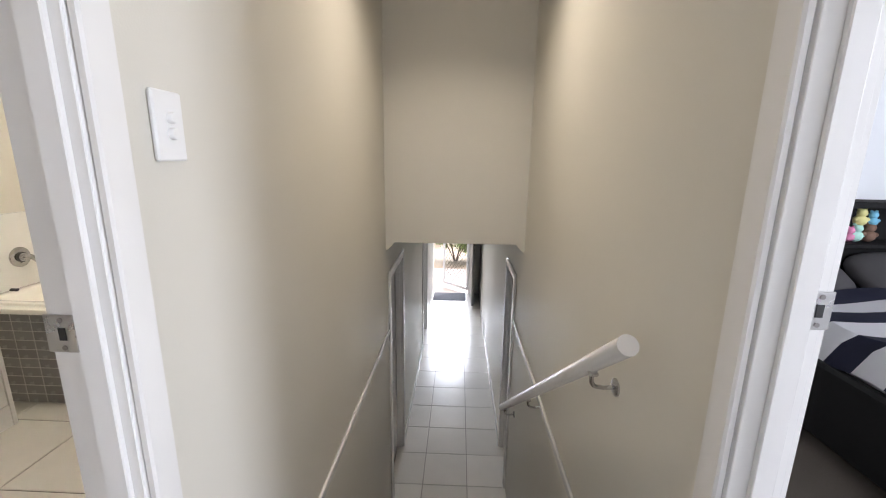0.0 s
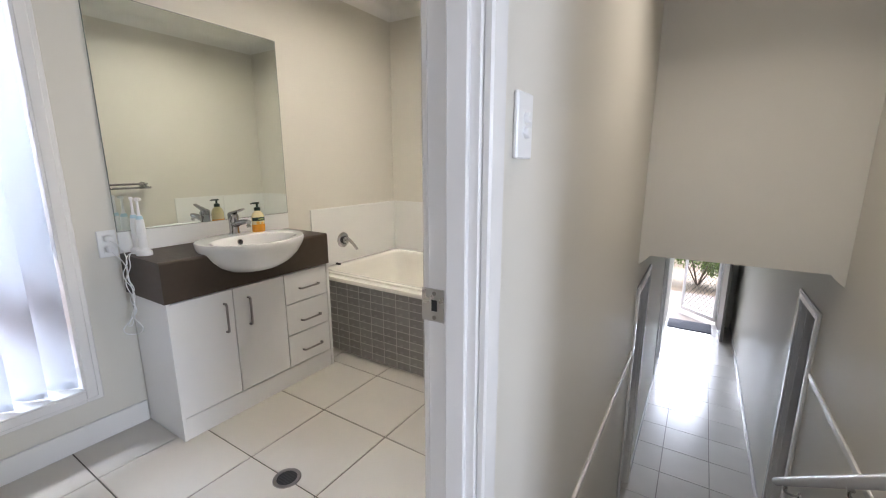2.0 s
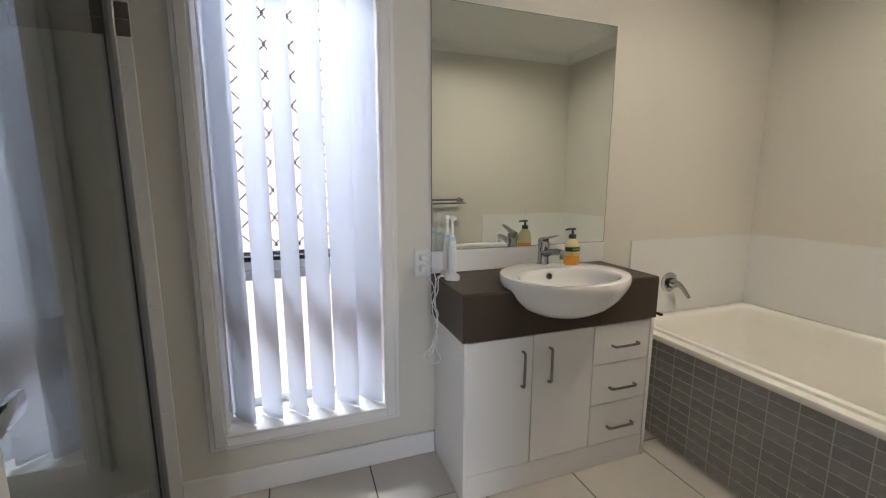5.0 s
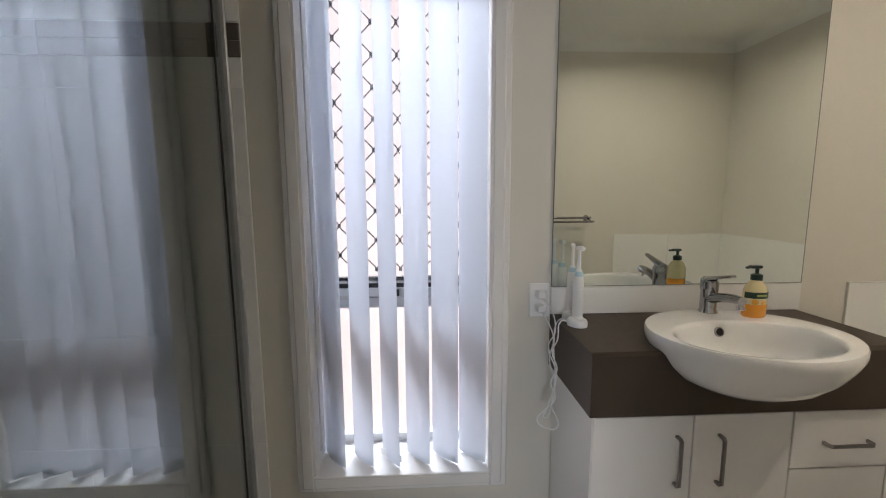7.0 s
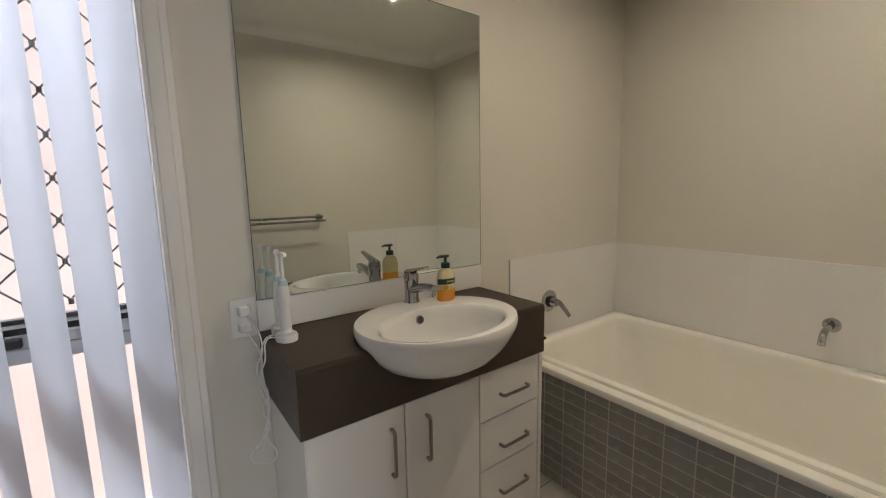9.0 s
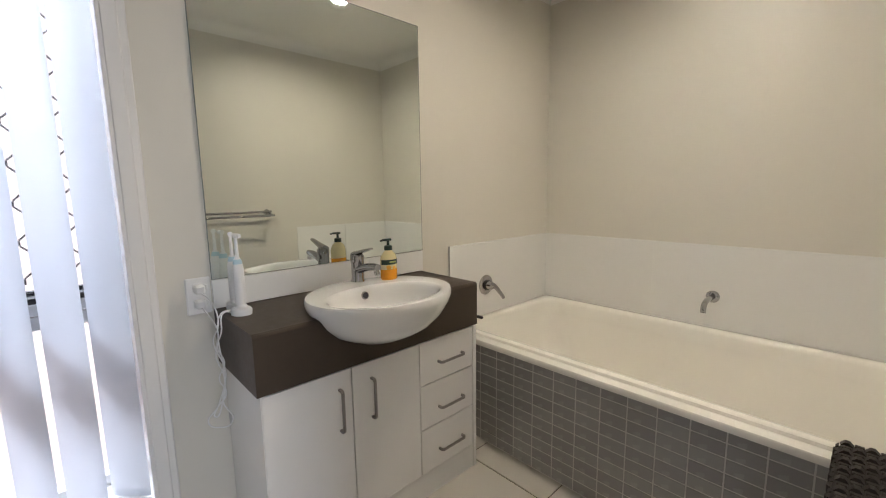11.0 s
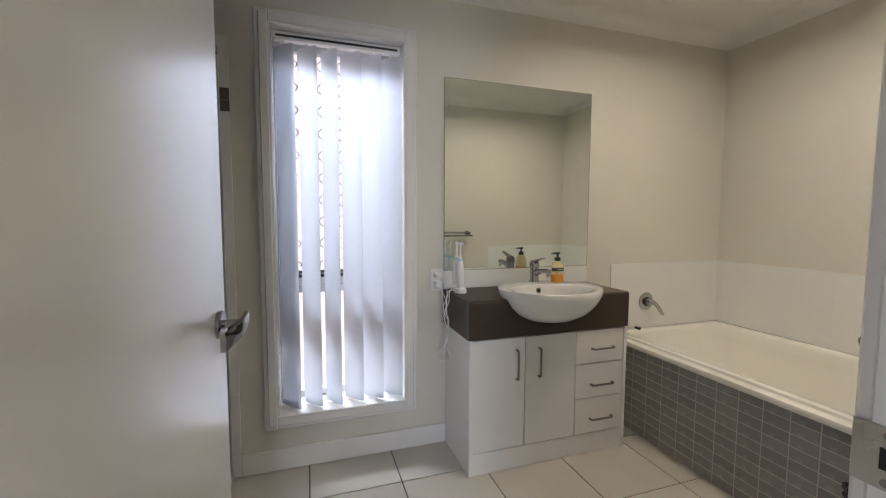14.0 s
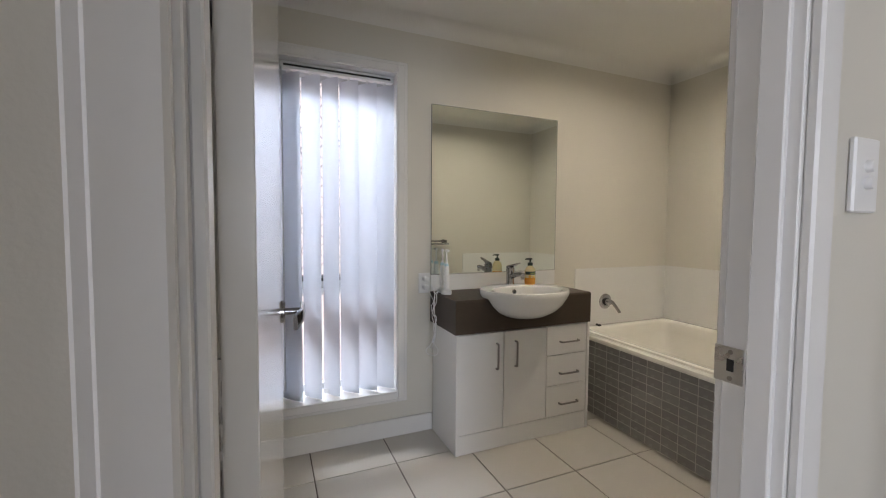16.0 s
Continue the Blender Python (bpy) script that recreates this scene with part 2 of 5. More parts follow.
def lathe(bm, profile, at=(0, 0, 0), n=28, sx=1.0, sy=1.0, turn=None):
    """Turns (radius, height) pairs round z; turn is a matrix that is applied before the move."""
    rings = []
    turn = turn or Matrix.Identity(4)
    for r, z in profile:
        ring = []
        for i in range(n):
            a = 2 * math.pi * i / n
            p = turn @ Vector((r * math.cos(a) * sx, r * math.sin(a) * sy, z))
            ring.append(bm.verts.new(p + Vector(at)))
        rings.append(ring)
    for k in range(len(rings) - 1):
        for i in range(n):
            bm.faces.new((rings[k][i], rings[k][(i + 1) % n], rings[k + 1][(i + 1) % n], rings[k + 1][i]))
    for ring in (rings[0], rings[-1]):
        if (ring[0].co - ring[n // 2].co).length > 1e-5:
            bm.faces.new(ring)
    bmesh.ops.remove_doubles(bm, verts=bm.verts, dist=1e-6)


def tube(name, points, r, mat, parent=None, label="", cyclic=False):
    cu = bpy.data.curves.new(name, 'CURVE')
    cu.dimensions, cu.bevel_depth, cu.bevel_resolution, cu.resolution_u = '3D', r, 3, 8
    sp = cu.splines.new('BEZIER')
    sp.bezier_points.add(len(points) - 1)
    for p, q in zip(sp.bezier_points, points):
        p.co, p.handle_left_type, p.handle_right_type = q, 'AUTO', 'AUTO'
    sp.use_cyclic_u = cyclic
    cu.use_fill_caps = True
    ob = new(name, cu)
    cu.materials.append(mat)
    dg = bpy.context.evaluated_depsgraph_get()
    me = bpy.data.meshes.new_from_object(ob.evaluated_get(dg))
    bpy.data.objects.remove(ob)
    me.name = name
    for pl in me.polygons:
        pl.use_smooth = True
    res = new(name, me)
    if parent:
        res.parent = parent
    if label:
        res["label"] = label
    return res


# ---- the plan ----
XW, XE = -3.075, -1.238          # bathroom, window wall and door wall
YS, YN = -1.16, 2.823            # bathroom, shower end and bath end
XL, XR = -1.142, -0.180          # stairwell walls
CEIL_Z, CORN = 2.42, 0.08
BED_X0 = -0.092                  # bedroom side of the right stair wall
HALL_Z = -1.555
HALL_CEIL = 0.690
WIN = (-0.004, 0.626, 0.268, 2.10)   # y0, y1, z0, z1 of the window opening
DOOR = (-0.104, 0.648, 2.05)         # y0, y1, head of the bathroom doorway
BDOOR = (-0.120, 0.700, 2.05)

# ---- large structure ----
w0, w1, wz0, wz1 = WIN
structure("wall_west", boxes((XW - 0.24, XW, YS - 0.1, w0, -0.1, 2.6), (XW - 0.24, XW, w1, YN + 0.1, -0.1, 2.6), (XW - 0.24, XW, w0, w1, -0.1, wz0), (XW - 0.24, XW, w0, w1, wz1, 2.6)), WALL, "beige painted bathroom wall with a tall window")
structure("wall_north", boxes((XW, XL - 0.001, YN, YN + 0.1, -0.1, 2.6)), WALL, "beige painted bathroom wall at the bath")
structure("wall_south", boxes((XW, XL - 0.001, YS - 0.1, YS, -0.1, 2.6)), WALL, "beige painted bathroom wall behind the shower")
d0, d1, dz = DOOR
L1, L2, L3, L4 = 2.985, 3.630, 5.80, 6.50
structure("wall_stair_left", boxes((XE, XL, -1.7, d0 - 0.02, -0.1, 2.6), (XE, XL, d1 + 0.02, YN, -0.1, 2.6), (XE, XL, d0 - 0.02, d1 + 0.02, dz + 0.02, 2.6),
    (XE, XL, 0.70, L1 - 0.02, HALL_Z - 0.1, -0.1), (XE, XL, YN, L1 - 0.02, -0.1, 0.9), (XE, XL, L1 - 0.02, L2 + 0.02, 0.41, 0.9), (XE, XL, L2 + 0.02, L3 - 0.02, HALL_Z - 0.1, 0.9), (XE, XL, L3 - 0.02, L4 + 0.02, 0.41, 0.9), (XE, XL, L4 + 0.02, 8.45, HALL_Z - 0.1, 0.9),
    (XE, XL, YN, 2.95, 0.9, 2.6)), WALL, "beige painted stairwell wall with doorways")
b0, b1, bz = BDOOR
R1, R2 = 3.225, 3.680
structure("wall_stair_right", boxes((XR, BED_X0, -1.7, b0 - 0.02, -0.1, 2.6), (XR, BED_X0, b1 + 0.02, 2.95, -0.1, 2.6), (XR, BED_X0, b0 - 0.02, b1 + 0.02, bz + 0.02, 2.6),
    (XR, BED_X0, 0.70, 2.95, HALL_Z - 0.1, -0.1), (XR, BED_X0, 2.95, R1 - 0.02, HALL_Z - 0.1, 0.9), (XR, BED_X0, R1 - 0.02, R2 + 0.02, 0.35, 0.9), (XR, BED_X0, R2 + 0.02, 8.45, HALL_Z - 0.1, 0.9)), WALL, "beige painted stairwell wall above the handrail")
structure("wall_bulkhead", boxes((XL, XR, 2.865, 2.95, HALL_CEIL, 2.6)), WALL, "beige painted bulkhead over the stairs")
# unseen wall; its opening is made up, to go with the fill lamp
structure("wall_landing", boxes((XE, -1.02, -1.8, -1.7, -0.1, 2.6), (-0.30, BED_X0, -1.8, -1.7, -0.1, 2.6), (-1.02, -0.30, -1.8, -1.7, 2.05, 2.6), (-1.02, -0.30, -1.8, -1.7, -0.1, 0.0)), WALL, "beige painted wall at the landing's end")
structure("ceiling", boxes((XW - 0.24, XE, YS - 0.1, YN + 0.1, CEIL_Z, 2.62)), CEIL, "white plaster bathroom ceiling")
structure("ceiling_landing", boxes((XE, BED_X0, -1.8, 2.90, CEIL_Z, 2.62)), CEIL, "white plaster landing ceiling")
structure("ceiling_hall", boxes((XL, XR, 2.95, 8.45, HALL_CEIL, 0.95)), CEIL, "white plaster hall ceiling")
structure("floor_bathroom_base", boxes((XW, XE, YS, YN, -0.1, -0.004)), GROUT, "dark grout bed under the bathroom tiles")
structure("floor_landing", boxes((XE, XR + 0.1, -1.7, 0.80, -0.1, 0.004)), CARPET, "brown carpet on the landing")
structure("floor_hall_base", boxes((XE + 0.042, BED_X0, 2.5, 8.45, HALL_Z - 0.1, HALL_Z - 0.004)), HALL_GROUT, "grey grout bed under the hall tiles")
# stairs
bm = bmesh.new()
for i in range(8):
    z = HALL_Z * (i + 1) / 9
    box(bm, XL + 0.001, XR - 0.001, 0.80 + 0.24 * i, 0.80 + 0.24 * (i + 1) + 0.02, HALL_Z - 0.1, z, bevel=0.008)
structure("stairs_1", bm, CARPET, "brown carpeted straight flight of stairs")
# side rooms behind the hall doorways
# the gap at y 3.2 to 4.9 is unseen, added to let sky light in
structure("wall_side_room_left", boxes((-2.3, -2.2, 2.6, 6.9, HALL_Z - 0.1, -0.12), (-2.3, -2.2, 2.93, 3.2, -0.12, 0.9), (-2.3, -2.2, 4.9, 6.9, -0.12, 0.9), (-2.3, -2.2, 3.2, 4.9, 0.6, 0.9), (-2.2, XE, 2.6, 2.7, HALL_Z - 0.1, -0.12), (-2.2, XE, 6.8, 6.9, HALL_Z - 0.1, 0.9)), WALL, "painted side room walls off the hall")
structure("floor_side_room_left", boxes((-2.2, XE, 2.7, 6.8, HALL_Z - 0.1, HALL_Z)), CARPET, "brown carpet in a side room")
structure("ceiling_side_room_left", boxes((-2.2, XE, 2.93, 6.8, 0.80, 0.9)), CEIL, "white side room ceiling")
structure("wall_side_room_right", boxes((1.0, 1.1, 2.9, 4.6, HALL_Z - 0.1, 0.9), (BED_X0, 1.0, 2.9, 3.0, HALL_Z - 0.1, -0.12), (BED_X0, 1.0, 4.5, 4.6, HALL_Z - 0.1, 0.9)), WALL, "painted garage walls off the hall")
structure("floor_side_room_right", boxes((BED_X0, 1.0, 3.0, 4.5, HALL_Z - 0.1, HALL_Z)), CONCRETE, "bare floor in a side room")
structure("ceiling_side_room_right", boxes((BED_X0, 1.0, 3.05, 4.5, 0.80, 0.9)), CEIL, "white side room ceiling")
# bedroom shell; the opening in its far wall is unseen, added to let light in
structure("wall_bedroom_north", boxes((BED_X0, 3.2, 2.90, 3.0, -0.1, 2.6)), BEDROOM_WALL, "pale painted bedroom wall behind the bed")
structure("wall_bedroom_east", boxes((3.2, 3.3, -1.1, -0.9, -0.1, 2.6), (3.2, 3.3, 0.1, 3.0, -0.1, 2.6), (3.2, 3.3, -0.9, 0.1, -0.1, 0.85), (3.2, 3.3, -0.9, 0.1, 2.15, 2.6)), BEDROOM_WALL, "pale painted bedroom wall with an added, unseen opening for light")
structure("wall_bedroom_south", boxes((BED_X0, 3.2, -1.1, -1.0, -0.1, 2.6)), BEDROOM_WALL, "pale painted bedroom wall")
structure("floor_bedroom", boxes((XR + 0.1, 3.2, -1.0, 2.90, -0.1, 0.0)), CARPET, "brown carpet in the bedroom")
structure("ceiling_bedroom", boxes((BED_X0, 3.3, -1.1, 3.0, CEIL_Z, 2.62)), CEIL, "white bedroom ceiling")


def cornice(bm, a, b, inward):
    """A cove between wall and ceiling from a to b; inward points into the room."""
    a, b, inw = Vector(a), Vector(b), Vector(inward)
    prof = [(0.0, -CORN)] + [(CORN * (1 - math.cos(t)), -CORN * (1 - math.sin(t)) + 0.0) for t in [math.pi / 2 * k / 6 for k in range(1, 6)]] + [(CORN, 0.0)]
    prof = [(0.0, 0.0)] + prof
    rows = []
    for p in (a, b):
        rows.append([bm.verts.new(p + inw * u + Vector((0, 0, CEIL_Z + v))) for u, v in prof])
    n = len(prof)
    for i in range(n):
        bm.faces.new((rows[0][i], rows[0][(i + 1) % n], rows[1][(i + 1) % n], rows[1][i]))
    bm.faces.new(rows[0])
    bm.faces.new(list(reversed(rows[1])))


bm = bmesh.new()
cornice(bm, (XW, YS, 0), (XW, YN, 0), (1, 0, 0))
cornice(bm, (XE, YS, 0), (XE, YN, 0), (-1, 0, 0))
cornice(bm, (XW, YN, 0), (XE, YN, 0), (0, -1, 0))
cornice(bm, (XW, YS, 0), (XE, YS, 0), (0, 1, 0))
structure("cornice_trim", bm, CEIL, "white coved plaster cornice", smooth=True)
bm = bmesh.new()
for x in (XL, XR):
    s = 1 if x == XL else -1
    rows = []
    for y in (2.866, 8.45):
        rows.append([bm.verts.new((x + s * u, y, HALL_CEIL + v)) for u, v in ((0, 0), (0, -0.06), (0.02, -0.045), (0.045, -0.02), (0.06, 0))])
    for i in range(5):
        bm.faces.new((rows[0][i], rows[0][(i + 1) % 5], rows[1][(i + 1) % 5], rows[1][i]))
    bm.faces.new(rows[0])
    bm.faces.new(rows[1])
structure("hall_cornice_trim", bm, WALL, "small coved hall cornice", smooth=True)
# horizontal mould at the upper floor's level, and skirtings
structure("stair_mould_trim", boxes((XL, XL + 0.012, 0.80, 2.91, -0.018, 0.020), bevel=0.004), TRIM, "white horizontal mould on the stair wall")
structure("stair_mould_trim_right", boxes((XR - 0.012, XR, 0.80, 3.15, -0.012, 0.026), bevel=0.004), TRIM, "white horizontal mould on the stair wall")
structure("baseboard", boxes((XW, XW + 0.014, -0.168, 0.848, 0.0, 0.106), bevel=0.004), TRIM, "white painted skirting board under the window")
structure("baseboard_door_wall", boxes((XE - 0.014, XE, 0.70, 1.90, 0.0, 0.092), bevel=0.004), TRIM, "white painted skirting board by the door")
structure("baseboard_hall", boxes((XL, XL + 0.012, 3.70, 5.73, HALL_Z, HALL_Z + 0.09), (XL, XL + 0.012, 6.57, 8.45, HALL_Z, HALL_Z + 0.09), (XR - 0.012, XR, 3.75, 8.45, HALL_Z, HALL_Z + 0.09), bevel=0.003), TRIM, "white painted hall skirting boards")


def doorway(name, xa, xb, y0, y1, z0, top, stop_at, wide=0.066):
    """Lining, stops and architraves of a doorway in a wall between xa and xb."""
    bm = bmesh.new()
    box(bm, xa, xb, y0 - 0.02, y0, z0, top + 0.02, bevel=0.0015)
    box(bm, xa, xb, y1, y1 + 0.02, z0, top + 0.02, bevel=0.0015)
    box(bm, xa, xb, y0, y1, top, top + 0.02, bevel=0.0015)
    s0, s1 = stop_at
    box(bm, s0, s1, y0, y0 + 0.011, z0, top - 0.011, bevel=0.002)
    box(bm, s0, s1, y1 - 0.011, y1, z0, top - 0.011, bevel=0.002)
    box(bm, s0, s1, y0, y1, top - 0.011, top, bevel=0.002)
    lining = structure("door_frame_trim_" + name, bm, TRIM, "white painted door lining with stops")
    bm = bmesh.new()
    for x, s in ((xa, -1), (xb, 1)):
        for th, w_in, w_out in ((0.017, 0.006, wide - 0.012), (0.0135, wide - 0.018, wide)):
            xs = sorted((x, x + s * th))
            box(bm, *xs, y0 - w_out, y0 - w_in, z0, top + w_out, bevel=0.004)
            box(bm, *xs, y1 + w_in, y1 + w_out, z0, top + w_out, bevel=0.004)
            box(bm, *xs, y0 - w_in - 0.001, y1 + w_in + 0.001, top + w_in, top + w_out, bevel=0.004)
    structure("architrave_trim_" + name, bm, TRIM, "white painted moulded architrave")


doorway("bathroom", XE, XL, d0, d1, 0.0, dz, (XE + 0.042, XE + 0.08))
doorway("bedroom", XR, BED_X0, b0, b1, 0.0, bz, (XR + 0.03, XR + 0.066))
doorway("hall_left", XE, XL, L1, L2, HALL_Z, 0.390, (XE + 0.042, XE + 0.08))
doorway("hall_left_far", XE, XL, L3, L4, HALL_Z, 0.390, (XE + 0.042, XE + 0.08))
doorway("hall_right", XR, BED_X0, R1, R2, HALL_Z, 0.330, (XR + 0.03, XR + 0.066))


def closed_door(name, x0, x1, y0, y1, top, face):
    """A closed flush door in a hall doorway; face is the side on which its lever shows."""
    ob = tagged(new(name), "white painted flush door, closed, in the hall", "door", kind="structure")
    ob.location = ((x0 + x1) / 2, y0, HALL_Z)
    w, h, t = y1 - y0, top - HALL_Z, (x1 - x0) / 2
    part("door_leaf", boxes((-t, t, 0.003, w - 0.003, 0.008, h - 0.003), bevel=0.0015), DOORP, ob)
    bm = bmesh.new()
    rod(bm, (face * t, 0.06, 1.0), (face * (t + 0.045), 0.06, 1.0), 0.010, 12)
    rod(bm, (face * (t + 0.042), 0.05, 1.0), (face * (t + 0.042), 0.17, 1.0), 0.008, 12)
    part("door_handle", bm, CHROME, ob, "chrome lever handle", smooth=True)


closed_door("door_4", XE + 0.004, XE + 0.040, L1, L2, 0.390, 1)
closed_door("door_5", XE + 0.004, XE + 0.040, L3, L4, 0.390, 1)

# front of the hall with the entrance
structure("wall_entrance", boxes((XL - 0.13, -1.21, 8.45, 8.57, HALL_Z - 0.1, 0.95), (-0.36, XR + 0.12, 8.45, 8.57, HALL_Z - 0.1, 0.95), (-1.21, -0.36, 8.45, 8.57, 0.62, 0.95)), WALL, "painted entrance wall round the front doorway")
structure("entrance_frame_trim", boxes((-1.21, -1.17, 8.44, 8.58, HALL_Z, 0.62), (-0.40, -0.36, 8.44, 8.58, HALL_Z, 0.62), (-1.17, -0.40, 8.44, 8.58, 0.58, 0.62), bevel=0.003), TRIM, "white painted entrance door frame")

# ---- window ----
win = tagged(new("window_1"), "tall narrow white aluminium window with a wide painted surround", "window", kind="structure")
win.location = (XW, 0, 0)
inv = Matrix.Translation((-XW, 0, 0))


def wpart(name, bm, mat, parent=None, label=""):
    bmesh.ops.transform(bm, matrix=inv, verts=bm.verts)
    return part(name, bm, mat, parent or win, label)


aw = 0.060
bm = bmesh.new()
for th, k0, k1 in ((0.018, 0.0, aw), (0.028, 0.0, aw - 0.02)):
    box(bm, XW, XW + th, w0 - k1, w0 - k0, wz0 - k1, wz1 + k1, bevel=0.004)
    box(bm, XW, XW + th, w1 + k0, w1 + k1, wz0 - k1, wz1 + k1, bevel=0.004)
    box(bm, XW, XW + th, w0, w1, wz1 + k0, wz1 + k1, bevel=0.004)
    box(bm, XW, XW + th, w0, w1, wz0 - k1, wz0 - k0, bevel=0.004)
wpart("surround", bm, TRIM, label="white painted moulded surround")
wpart("reveal", boxes((XW - 0.176, XW + 0.026, w0 - 0.001, w0 + 0.008, wz0, wz1), (XW - 0.176, XW + 0.026, w1 - 0.008, w1 + 0.001, wz0, wz1), (XW - 0.176, XW + 0.026, w0 + 0.008, w1 - 0.008, wz1 - 0.008, wz1 + 0.001)), TRIM)
wpart("window_sill", boxes((XW - 0.176, XW + 0.032, w0 - 0.0005, w1 + 0.0005, wz0 - 0.001, wz0 + 0.010), bevel=0.003), TRIM, label="white painted sill")
xf0, xf1 = XW - 0.213, XW - 0.172
RAIL = (0.836, 0.934)
wpart("window_frame", boxes((xf0, xf1, w0, w0 + 0.04, wz0, wz1), (xf0, xf1, w1 - 0.04, w1, wz0, wz1), (xf0, xf1, w0 + 0.04, w1 - 0.04, wz1 - 0.045, wz1), (xf0, xf1, w0 + 0.04, w1 - 0.04, wz0, wz0 + 0.045), bevel=0.002), ALU_WHITE)
rail = wpart("mid_rail", boxes((xf0, xf1 + 0.008, w0 + 0.04, w1 - 0.04, RAIL[0], RAIL[0] + 0.042), (xf0, xf1 + 0.016, w0 + 0.04, w1 - 0.04, RAIL[0] + 0.046, RAIL[1] - 0.018), bevel=0.003), ALU, label="grey aluminium meeting rail")
wpart("rail_seal", boxes((xf0 + 0.005, xf1 + 0.012, w0 + 0.04, w1 - 0.04, RAIL[1] - 0.017, RAIL[1])), BLACK, rail, "black rubber seal")
wpart("latch", boxes((xf1 + 0.016, xf1 + 0.034, 0.24, 0.30, RAIL[0] + 0.05, RAIL[0] + 0.075), (xf1 + 0.02, xf1 + 0.030, 0.25, 0.27, RAIL[0] + 0.075, RAIL[0] + 0.10), bevel=0.003), BLACK, rail, "black sash latch")
for z0, z1 in ((wz0 + 0.045, RAIL[0]), (RAIL[1], wz1 - 0.045)):
    p = wpart("pane", boxes((xf0 + 0.018, xf0 + 0.023, w0 + 0.04, w1 - 0.04, z0, z1)), PANE)
    p.visible_shadow = False
# diamond security grille outside the upper sash
bm = bmesh.new()
gx = XW - 0.228
py, pz = 0.0938, 0.1153
ny, nz = 8, 11
for i in range(-1, ny):
    for j in range(nz):
        y, z = 0.0205 + py * i, 0.976 + pz * j
        for oy, oz in ((0, 0), (py / 2, pz / 2)):
            cy, cz = y + oy, z + oz
            if not (w0 < cy < w1 and 0.955 < cz < wz1 - 0.02):
                continue
            box(bm, gx - 0.007, gx + 0.007, cy - 0.0055, cy + 0.0055, cz - 0.008, cz + 0.008)
            for sy in (-1, 1):
                ey, ez = cy + sy * py / 2, cz + pz / 2
                if w0 - 0.01 < ey < w1 + 0.01 and ez < wz1:
                    rod(bm, (gx, cy + sy * 0.004, cz + 0.009), (gx, ey - sy * 0.004, ez - 0.009), 0.0027, 6)
wpart("security_grille", bm, GRILLE, label="black diamond security grille")
wpart("grille_frame", boxes((gx - 0.012, gx + 0.012, w0, w1, 0.930, 0.946), (gx - 0.012, gx + 0.012, w0, w0 + 0.025, 0.946, wz1), (gx - 0.012, gx + 0.012, w1 - 0.025, w1, 0.946, wz1), (gx - 0.012, gx + 0.012, w0 + 0.025, w1 - 0.025, wz1 - 0.03, wz1)), GRILLE)

# vertical blind
blind = thing("vertical_blind", "white vertical blind with turned fabric slats", "blind", (XW - 0.055, (w0 + w1) / 2, wz1))
binv = Matrix.Translation((-blind.location.x, -blind.location.y, -blind.location.z))


def bpart(name, bm, mat, parent=None, label=""):
    bmesh.ops.transform(bm, matrix=binv, verts=bm.verts)
    return part(name, bm, mat, parent or blind, label)


bx = XW - 0.052
bpart("head_rail", boxes((bx - 0.020, bx + 0.020, w0 + 0.012, w1 - 0.012, wz1 - 0.050, wz1 - 0.012), bevel=0.003), PLASTIC)
# solid black strip for the shade in the slot, nothing is cut out
bpart("rail_slot", boxes((bx - 0.007, bx + 0.022, w0 + 0.03, w1 - 0.03, wz1 - 0.036, wz1 - 0.026)), BLACK)
SL_W, SL_N, SL_P = 0.127, 6, 0.1015
SL_TURN = (46, 47, 55, 46, 44, 45, 46)   # degrees from the window, slat by slat
for i in range(-1, SL_N):
    cy = 0.0600 + SL_P * i if i >= 0 else 0.0475
    bx = XW - 0.052 if i >= 0 else XW - 0.074
    SL_A = radians(SL_TURN[i])
    ca, sa = math.cos(SL_A), math.sin(SL_A)
    bm = bmesh.new()
    zt, zb = wz1 - 0.066, wz0 + 0.015
    grid = []
    for k in range(13):
        u = (k / 12 - 0.5) * SL_W
        bow = 0.009 * (1 - (2 * k / 12 - 1) ** 2)
        grid.append([bm.verts.new((bx + u * sa + bow * ca, cy + u * ca - bow * sa, zb + (zt - zb) * q / 16 )) for q in range(17)])
    for k in range(12):
        for q in range(16):
            bm.faces.new((grid[k][q], grid[k + 1][q], grid[k + 1][q + 1], grid[k][q + 1]))
    bmesh.ops.solidify(bm, geom=bm.faces[:], thickness=0.0006)
    bmesh.ops.transform(bm, matrix=binv, verts=bm.verts)
    sl = part("slat", bm, SLAT, blind, smooth=True)
    bpart("hook", boxes((bx - 0.004, bx + 0.004, cy - 0.006, cy + 0.006, zt, wz1 - 0.036)), PLASTIC, sl)
    bpart("weight", boxes((bx - 0.050, bx + 0.050, cy - 0.0010, cy + 0.0010, zb + 0.002, zb + 0.030)), PLASTIC, sl)
    w = sl.children[-1]
    w.matrix_local = Matrix.Translation((bx - blind.location.x, cy - blind.location.y, 0)) @ Matrix.Rotation(-(math.pi / 2 - SL_A) + math.pi / 2, 4, 'Z') @ Matrix.Translation((-(bx - blind.location.x), -(cy - blind.location.y), 0))
bx = XW - 0.052
bm = bmesh.new()
rod(bm, (bx + 0.035, w0 + 0.020, 0.36), (bx + 0.035, w0 + 0.020, wz1 - 0.05), 0.0035, 8)
rod(bm, (bx + 0.035, w0 + 0.020, 0.35), (bx + 0.035, w0 + 0.020, 0.40), 0.006, 8)
